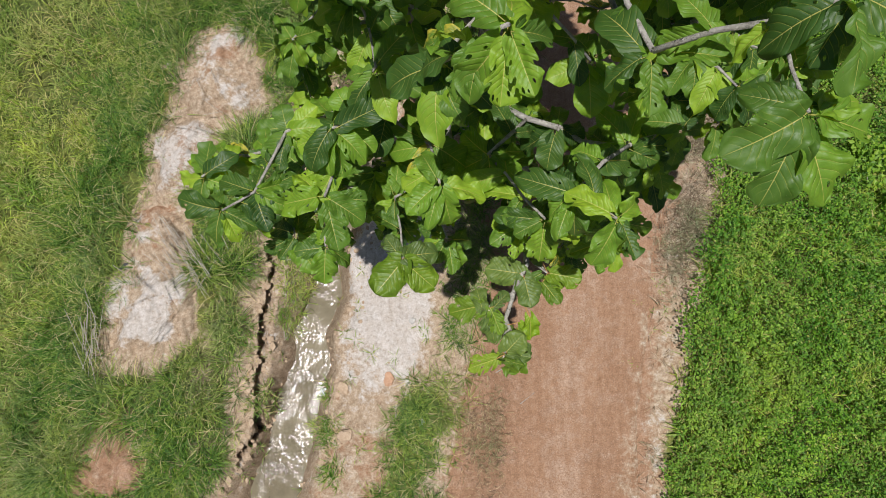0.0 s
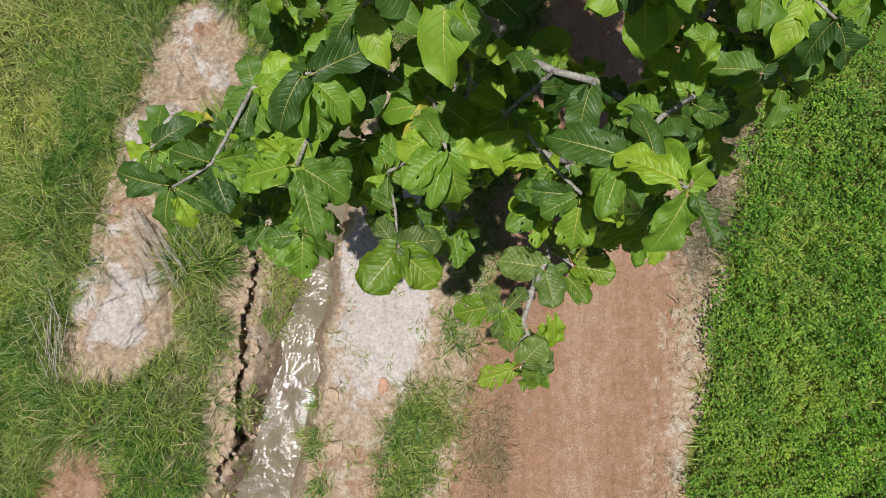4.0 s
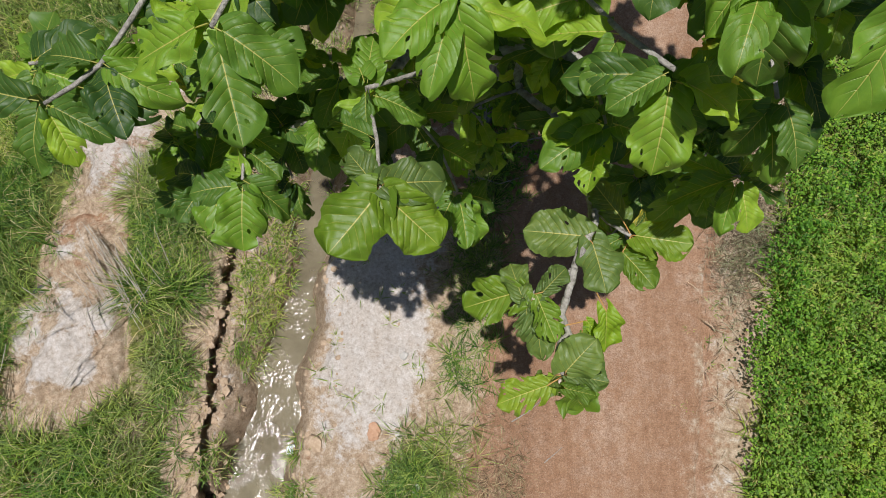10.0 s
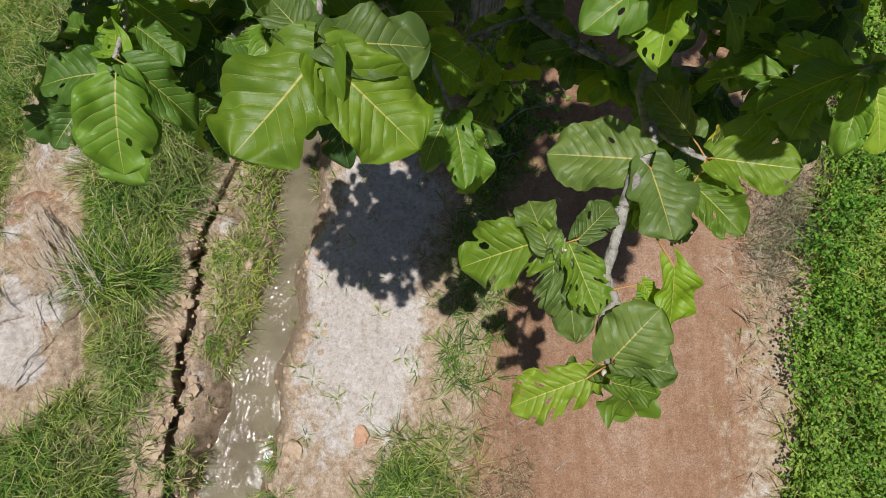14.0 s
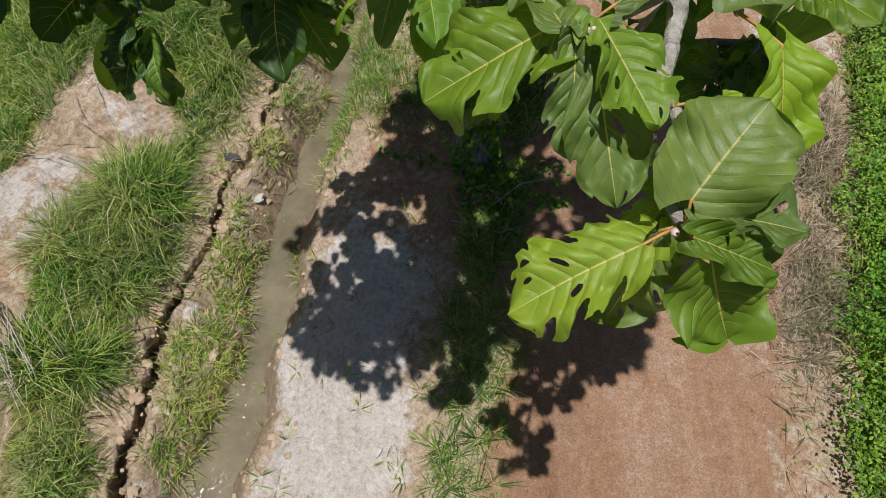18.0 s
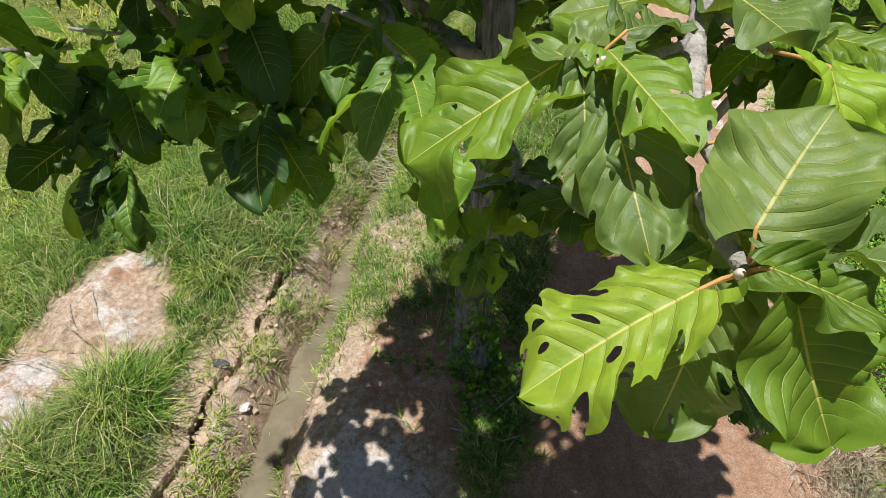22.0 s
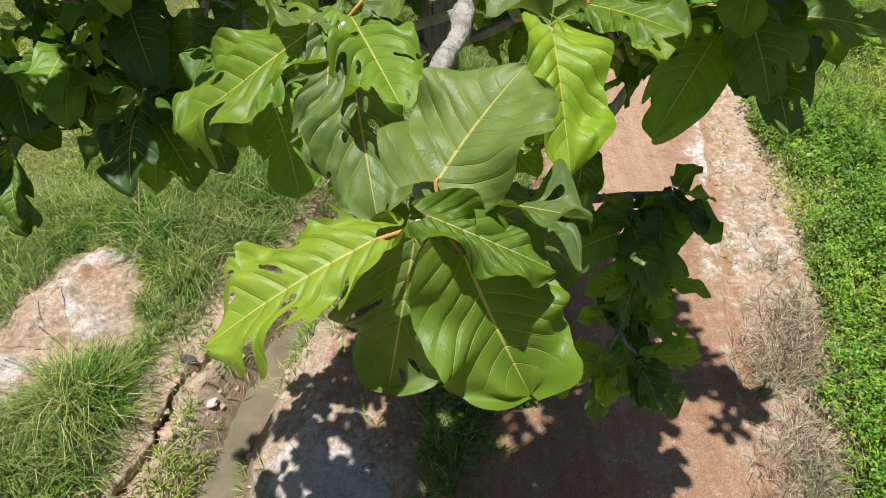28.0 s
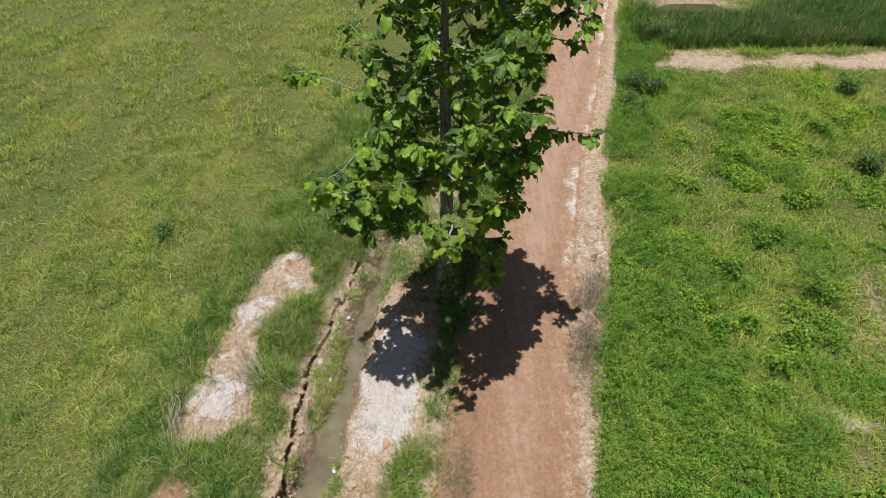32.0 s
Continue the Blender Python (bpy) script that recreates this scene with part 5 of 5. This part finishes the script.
    for chain in chains:
        end = nodes[chain[-1]][0]
        if tuple(round(v, 4) for v in end) in {tuple(round(v, 4) for v in p) for p in front}:
            continue
        for k in chain[1:-1]:
            p = nodes[k][0]
            if (p - end).length > 0.75 or p.y < 0.75:
                continue
            for _ in range(2):
                a, pitch = r.rand() * 6.28, r.uniform(-0.8, 0.15)
                d = Vector((math.cos(a) * math.cos(pitch), math.sin(a) * math.cos(pitch), math.sin(pitch)))
                start = p + d * 0.05
                up = Vector((r.uniform(-0.5, 0.5), r.uniform(-0.5, 0.5), 1))
                poses.append((leaf_pose(start, start + d * r.uniform(0.18, 0.31), up, r.uniform(0.9, 1.12)), int(r.randint(len(kinds)))))
    poses.sort(key=lambda q: q[0].translation.y)
    for b, t, up, w, seed, chew, droop in NEAR_LEAVES:
        me = leaf_mesh("leaf", *leaf_shape(seed, 72 if chew else 30, 108 if chew else 48, droop, 0.14, 0.39, 0.10, chew, 0.009, False, 1.0 if seed in (12, 13, 18, 30, 31) else 0.55 if seed in (25, 26, 27) else 0.25))
        me.materials.append(LEAF_BRIGHT if seed in (18, 34) else LEAF_YOUNG if seed in (11, 16, 35) else LEAF_FRESH if seed in (13, 14, 15, 24, 25, 26, 32, 33) else LEAF_MATURE)
        ob = child("leaf", me, None, base)
        ob.matrix_world = leaf_pose(b, t, up, w)
        node = min((Vector(p) for p in BARE_NODES + STUB_NODES + [(-0.265, 0.60, 7.01)]), key=lambda p: (p - Vector(b)).length)
        inward = Vector(b) + (Vector(t) - Vector(b)) * 0.03
        v, q, tr = tube([node, node.lerp(inward, 0.5) + Vector((0, 0, 0.006)), Vector(b), inward], [0.0042, 0.0036, 0.0036, 0.0025], 6, 0.1, seed)
        child("leaf_stalk", np_mesh("leaf_stalk", v, q, tr), LEAF_STALK, base, "orange-brown leaf stalk")
    for p, d in (((0.618, -0.184, 6.245), (-0.25, -0.5, 0.6)), ((0.475, 0.235, 6.35), (0.3, -0.3, 0.8))):
        p, d = Vector(p), Vector(d).normalized()
        v, q, tr = tube([p - d * 0.02, p - d * 0.004, p + d * 0.006, p + d * 0.015, p + d * 0.022], [0.005, 0.009, 0.0095, 0.006, 0.001], 8, 0.05, 1)
        child("leaf_bud", np_mesh("leaf_bud", v, q, tr), LEAF_BUD, base, "pale pinkish-white leaf bud")
    part_count = 280
    for m, k in poses[:part_count]:
        child("leaf", meshes[k], None, base).matrix_world = m
    V, Q, UV, off = [], [], [], 0
    for m, k in poses[part_count:]:
        v, q, uv = kinds[k]
        a = np.array(m)
        V.append(v @ a[:3, :3].T + a[:3, 3]), Q.append(q + off), UV.append(uv)
        off += len(v)
    me = leaf_mesh("foliage", np.concatenate(V), np.concatenate(Q), np.concatenate(UV))
    tagged(child("foliage", me, FOLIAGE, base, "dense crown of large glossy green leaves"), kind="stuff")


# ---- smaller things ----
def lump(name, size, seed, material, label, category, place, turn=0.0, group="", facets=3):
    """A stone, clod or broken piece: a knocked-about block that sits a little sunk in the soil."""
    r = np.random.RandomState(seed)
    bm = bmesh.new()
    bmesh.ops.create_icosphere(bm, subdivisions=facets, radius=0.5)
    for v in bm.verts:
        q = v.co * 2.3 + Vector((seed * 3.1, seed * 1.7, 0))
        k = 1 + 0.55 * noise.noise(q) + 0.22 * noise.noise(q * 2.7) + 0.05 * r.uniform(-1, 1)
        c = v.co * k
        v.co = Vector((c.x * size[0], c.y * size[1], max(-0.3, min(0.33 + 0.06 * noise.noise(q * 2), c.z)) * size[2]))
    me = bpy.data.meshes.new(name)
    bm.to_mesh(me)
    bm.free()
    me.materials.append(material)
    ob = new(name, me)
    x, y = place
    ob.matrix_world = pose(x, y, float(ground_height(x, y)) + 0.22 * size[2], r.uniform(-8, 8), r.uniform(-8, 8), turn)
    return tagged(ob, label, category, group)


def clods():
    """Crumbled soil along the dug edges."""
    x, y = scatter(16000, -7, 2, -4.5, 8, lambda x, y: np.maximum.reduce([
        1.0 * np.exp(-((x - crack_centre(y) - 0.02) / 0.24) ** 2), 0.5 * np.exp(-((x - water_right(y) - 0.3) / 0.3) ** 2), 0.25 * np.exp(-((x - water_left(y) + 0.2) / 0.3) ** 2),
        0.25 * (x > bank_left(y)) * (x < bank_right(y)) * (y > -1) * (y < 6), 0.04 * (x > water_right(y)) * (x < road_left(y))]))
    p = on_ground(x, y, 0.0)
    n = len(p)
    s = 0.008 + 0.042 * rng.rand(n) ** 3
    s = np.where(np.abs(x - crack_centre(y)) < 0.22, s * 1.5 + 0.006, s)
    bm = bmesh.new()
    bmesh.ops.create_icosphere(bm, subdivisions=1, radius=1.0)
    ball = np.array([tuple(v.co) for v in bm.verts]) * (1, 1, 0.7)
    bm.verts.ensure_lookup_table()
    T = np.array([[v.index for v in f.verts] for f in bm.faces])
    bm.free()
    m = len(ball)
    V = p[:, None, :] + ball[None] * s[:, None, None] * (0.75 + 0.5 * rng.rand(n, m, 1)) * (0.7 + 0.6 * rng.rand(n, 1, 3))
    me = np_mesh("soil_clods", V.reshape(-1, 3), None, (np.arange(n)[:, None, None] * m + T).reshape(-1, 3), False)
    tagged(child("soil_clods", me, CLOD), "crumbled tan soil clods along the dug edges", "soil", "", "stuff")


def shrub(x, y, radius, height, seed, bright):
    """A small bushy plant: stems from one root, with small leaves on them."""
    r = np.random.RandomState(seed)
    z = float(ground_height(x, y))
    root = new("shrub")
    root.location = (x, y, z)
    bpy.context.view_layer.update()
    tagged(root, "small bushy bright-green shrub in meadow grass" if bright else "low dark-green leafy bush beside the track", "shrub", "shrubs in the meadow")
    tips = []
    for k in range(7):
        a, t = r.rand() * 6.28, r.uniform(0.2, 0.9)
        tip = Vector((x + math.cos(a) * radius * t, y + math.sin(a) * radius * t, z + height * r.uniform(0.6, 1.0) * (1.15 - 0.4 * t)))
        base = Vector((x, y, z - 0.02))
        v, q, tr = tube([base, base.lerp(tip, 0.5) + Vector((0, 0, 0.06)), tip], [0.012, 0.009, 0.004], 5, 0.1, k)
        child("stem", np_mesh("stem", v, q, tr), TWIG_BARK, root)
        tips.append((base, tip))
    pts = []
    for _ in range(int(1300 * radius * (0.5 + height))):
        b, t = tips[r.randint(len(tips))]
        c = b.lerp(t, r.uniform(0.35, 1.05)) + Vector(r.normal(0, 0.3, 3)) * radius * 0.5
        pts.append((c.x, c.y, max(c.z, z + 0.03)))
    V, T1, T2 = leaflets(np.array(pts), 0.105, 1.6, r)
    me = np_mesh("shrub_leaves", V, None, np.concatenate((T1, T2)), False)
    tagged(child("shrub_leaves", me, SHRUB_LEAF if bright else REED, root), kind="stuff")


def stick(points, radius, label, name="stick", category="stick", material=None, seed=0):
    path = [Vector((x, y, float(ground_height(x, y)) + radius * 0.7 + h)) for x, y, h in points]
    v, q, t = tube(path, [radius * (1 - 0.6 * i / (len(path) - 1)) for i in range(len(path))], 7, 0.12, seed)
    tagged(child(name, np_mesh(name, v, q, t), material or TWIG_BARK), label, category)


def vine():
    """Creeper on the lower trunk and over the soil beside it."""
    r = np.random.RandomState(4)
    root = new("vine")
    root.location = (TRUNK_X, TRUNK_Y - 0.3, float(ground_height(TRUNK_X, TRUNK_Y - 0.3)))
    bpy.context.view_layer.update()
    tagged(root, "green creeper climbing the trunk foot and trailing over soil", "vine")
    pts = []
    runs = []
    for k in range(9):
        a = -1.57 + r.uniform(-1.7, 1.7)
        path = []
        for i in range(9):
            z = 0.02 + i * r.uniform(0.12, 0.2)
            rad = 0.30 - 0.06 * min(z, 1.5)
            aa = a + 0.5 * math.sin(i * 0.6 + k)
            path.append(Vector((TRUNK_X + rad * math.cos(aa), TRUNK_Y + rad * math.sin(aa), z)))
        runs.append(path)
    for k in range(10):
        a, x, y = r.uniform(2.4, 6.6), TRUNK_X, TRUNK_Y - 0.2
        path = []
        for i in range(10):
            path.append(Vector((x, y, float(ground_height(x, y)) + 0.03)))
            a += r.uniform(-0.4, 0.4)
            x, y = x + 0.14 * math.cos(a), y + 0.14 * math.sin(a)
        runs.append(path)
    for k, path in enumerate(runs):
        v, q, t = tube(path, [0.006] * len(path), 5, 0.1, k)
        child("vine_stem", np_mesh("vine_stem", v, q, t), TWIG_BARK, root)
        for p in path:
            for _ in range(7):
                pts.append(tuple(p + Vector(r.normal(0, 0.045, 3)) + Vector((0, -0.02, 0.03))))
    V, T1, T2 = leaflets(np.array(pts), 0.085, 1.2, r)
    me = np_mesh("vine_leaves", V, None, np.concatenate((T1, T2)), False)
    tagged(child("vine_leaves", me, WEED_LEAF, root), kind="stuff")


build_ground()
build_road()
build_water()
MOUNDS = [
    ("soil_mound", "tan spoil heap with white dry crust", -4.5, 5.2, 1.15, 1.15, 0.1, 0.34, 0.55, 0.3, 1),
    ("soil_mound", "pinkish spoil heap with pale crust and grass foot", -5.15, 3.3, 0.82, 1.15, -0.15, 0.30, 0.75, 0.28, 2),
    ("soil_mound", "orange-tan spoil heap strewn with dead stalks", -5.42, 1.85, 0.95, 0.85, -0.1, 0.24, 0.35, 0.42, 3),
    ("soil_mound", "broad spoil heap with white powdery top", -5.5, 0.42, 1.15, 1.05, -0.1, 0.30, 1.0, 0.12, 4),
    ("soil_mound", "narrow pale bare heap between grass tufts", -3.05, 10.4, 0.55, 1.9, -0.2, 0.22, 0.45, 0.35, 6),
    ("soil_mound", "low orange clay heap in grass", -5.95, -2.05, 0.95, 0.95, -0.5, 0.26, 0.05, 0.75, 5),
]
for args in MOUNDS:
    build_mound(*args)
build_field_grass()
build_strip_grass()
build_weeds()
build_straw()
build_tree()
vine()
clods()
for k, (x, y, rad, h, bright) in enumerate((
        (12.12, 4.09, 0.55, 0.5, True), (10.5, 2.06, 0.45, 0.5, True), (9.65, 1.12, 0.45, 0.5, True), (8.37, 2.42, 0.5, 0.45, True), (8.05, 3.5, 0.5, 0.45, True),
        (11.35, 6.4, 0.6, 0.5, True), (9.53, 4.88, 0.5, 0.45, True), (9.41, 2.6, 0.4, 0.4, True), (9.4, 15.9, 0.9, 0.9, False), (8.7, 14.6, 0.6, 0.6, False), (16.7, 10.0, 0.8, 0.5, False),
        (18.3, 15.6, 0.9, 0.5, False), (12.0, 11.0, 0.8, 0.45, True), (9.4, 9.2, 0.7, 0.4, True), (-8.8, 7.3, 0.3, 0.35, False), (11.0, 20.6, 0.9, 1.0, False),
        (13.4, 8.2, 0.7, 0.45, True), (15.8, 12.6, 0.6, 0.4, True))):
    shrub(x, y, rad * 1.2, h * 1.2, 40 + k, bright)
lump("brick_piece", (0.19, 0.25, 0.11), 3, BRICK, "broken orange clay brick in pale soil", "brick", (-0.96, -0.74), 10)
lump("clay_lump", (0.42, 0.30, 0.24), 10, CLOD, "large tan clay lump in grass", "clay lump", (-2.14, 8.75), 10, "clay lumps by the ditch")
lump("clay_lump", (0.26, 0.22, 0.16), 5, CLOD, "orange-tan clay lump at the ditch edge", "clay lump", (-1.75, -1.75), 30, "clay lumps by the ditch")
lump("clay_lump", (0.22, 0.28, 0.16), 6, CLOD, "orange-tan clay lump at the ditch edge", "clay lump", (-1.85, -0.9), 70, "clay lumps by the ditch")
lump("clay_lump", (0.22, 0.20, 0.14), 7, CLOD, "tan clay lump on the spoil bank", "clay lump", (-5.3, 1.5), 20, "clay lumps by the ditch")
lump("clay_lump", (0.26, 0.22, 0.16), 8, CLOD, "tan clay lump at the crack", "clay lump", (-3.65, -0.9), 20, "clay lumps by the ditch")
lump("clay_lump", (0.28, 0.18, 0.12), 9, CLOD, "tan clay lump on the ditch shelf", "clay lump", (-2.75, 1.6), 50, "clay lumps by the ditch")
lump("stone", (0.15, 0.13, 0.12), 11, STONE, "pale grey stone on the ditch shelf", "stone", (-2.36, 3.85), 20)
lump("stone", (0.13, 0.10, 0.06), 12, STONE, "pale flat stone on white soil", "stone", (-0.55, 0.35), 60)
lump("slate_piece", (0.24, 0.13, 0.06), 13, DARK_RUBBER, "dark flat slab above the crack", "slab", (-2.72, 4.32), -5)
lump("slate_piece", (0.22, 0.12, 0.08), 14, DARK_RUBBER, "dark lump at the foot of the spoil bank", "slab", (-5.98, 1.33), 20)
lump("plastic_scrap", (0.16, 0.24, 0.05), 15, PLASTIC, "crumpled white plastic scrap at the water edge", "litter", (-2.28, -1.05), 30)
lump("plastic_scrap", (0.13, 0.10, 0.05), 16, PLASTIC, "small white plastic scrap in verge grass", "litter", (-0.35, -1.5), 80)
stick([(0.95, -0.62, 0.01), (1.25, -0.45, 0.02), (1.55, -0.2, 0.01)], 0.010, "thin dark twig lying on the track edge")
stick([(1.45, -1.15, 0.01), (1.7, -0.95, 0.02), (1.85, -0.75, 0.01)], 0.009, "thin dark twig lying on the track", seed=1)
stick([(0.7, 3.3, 0.03), (1.2, 3.6, 0.12), (1.7, 3.75, 0.05)], 0.016, "fallen grey branch below the trunk", seed=2)
stick([(0.3, 3.2, 0.02), (0.9, 2.95, 0.08), (1.35, 3.1, 0.04)], 0.013, "fallen grey branch below the trunk", seed=3)
stick([(-2.5, 2.35, 0.02), (-2.42, 2.62, 0.02)], 0.016, "pale stick at the water edge", seed=4, material=STONE)
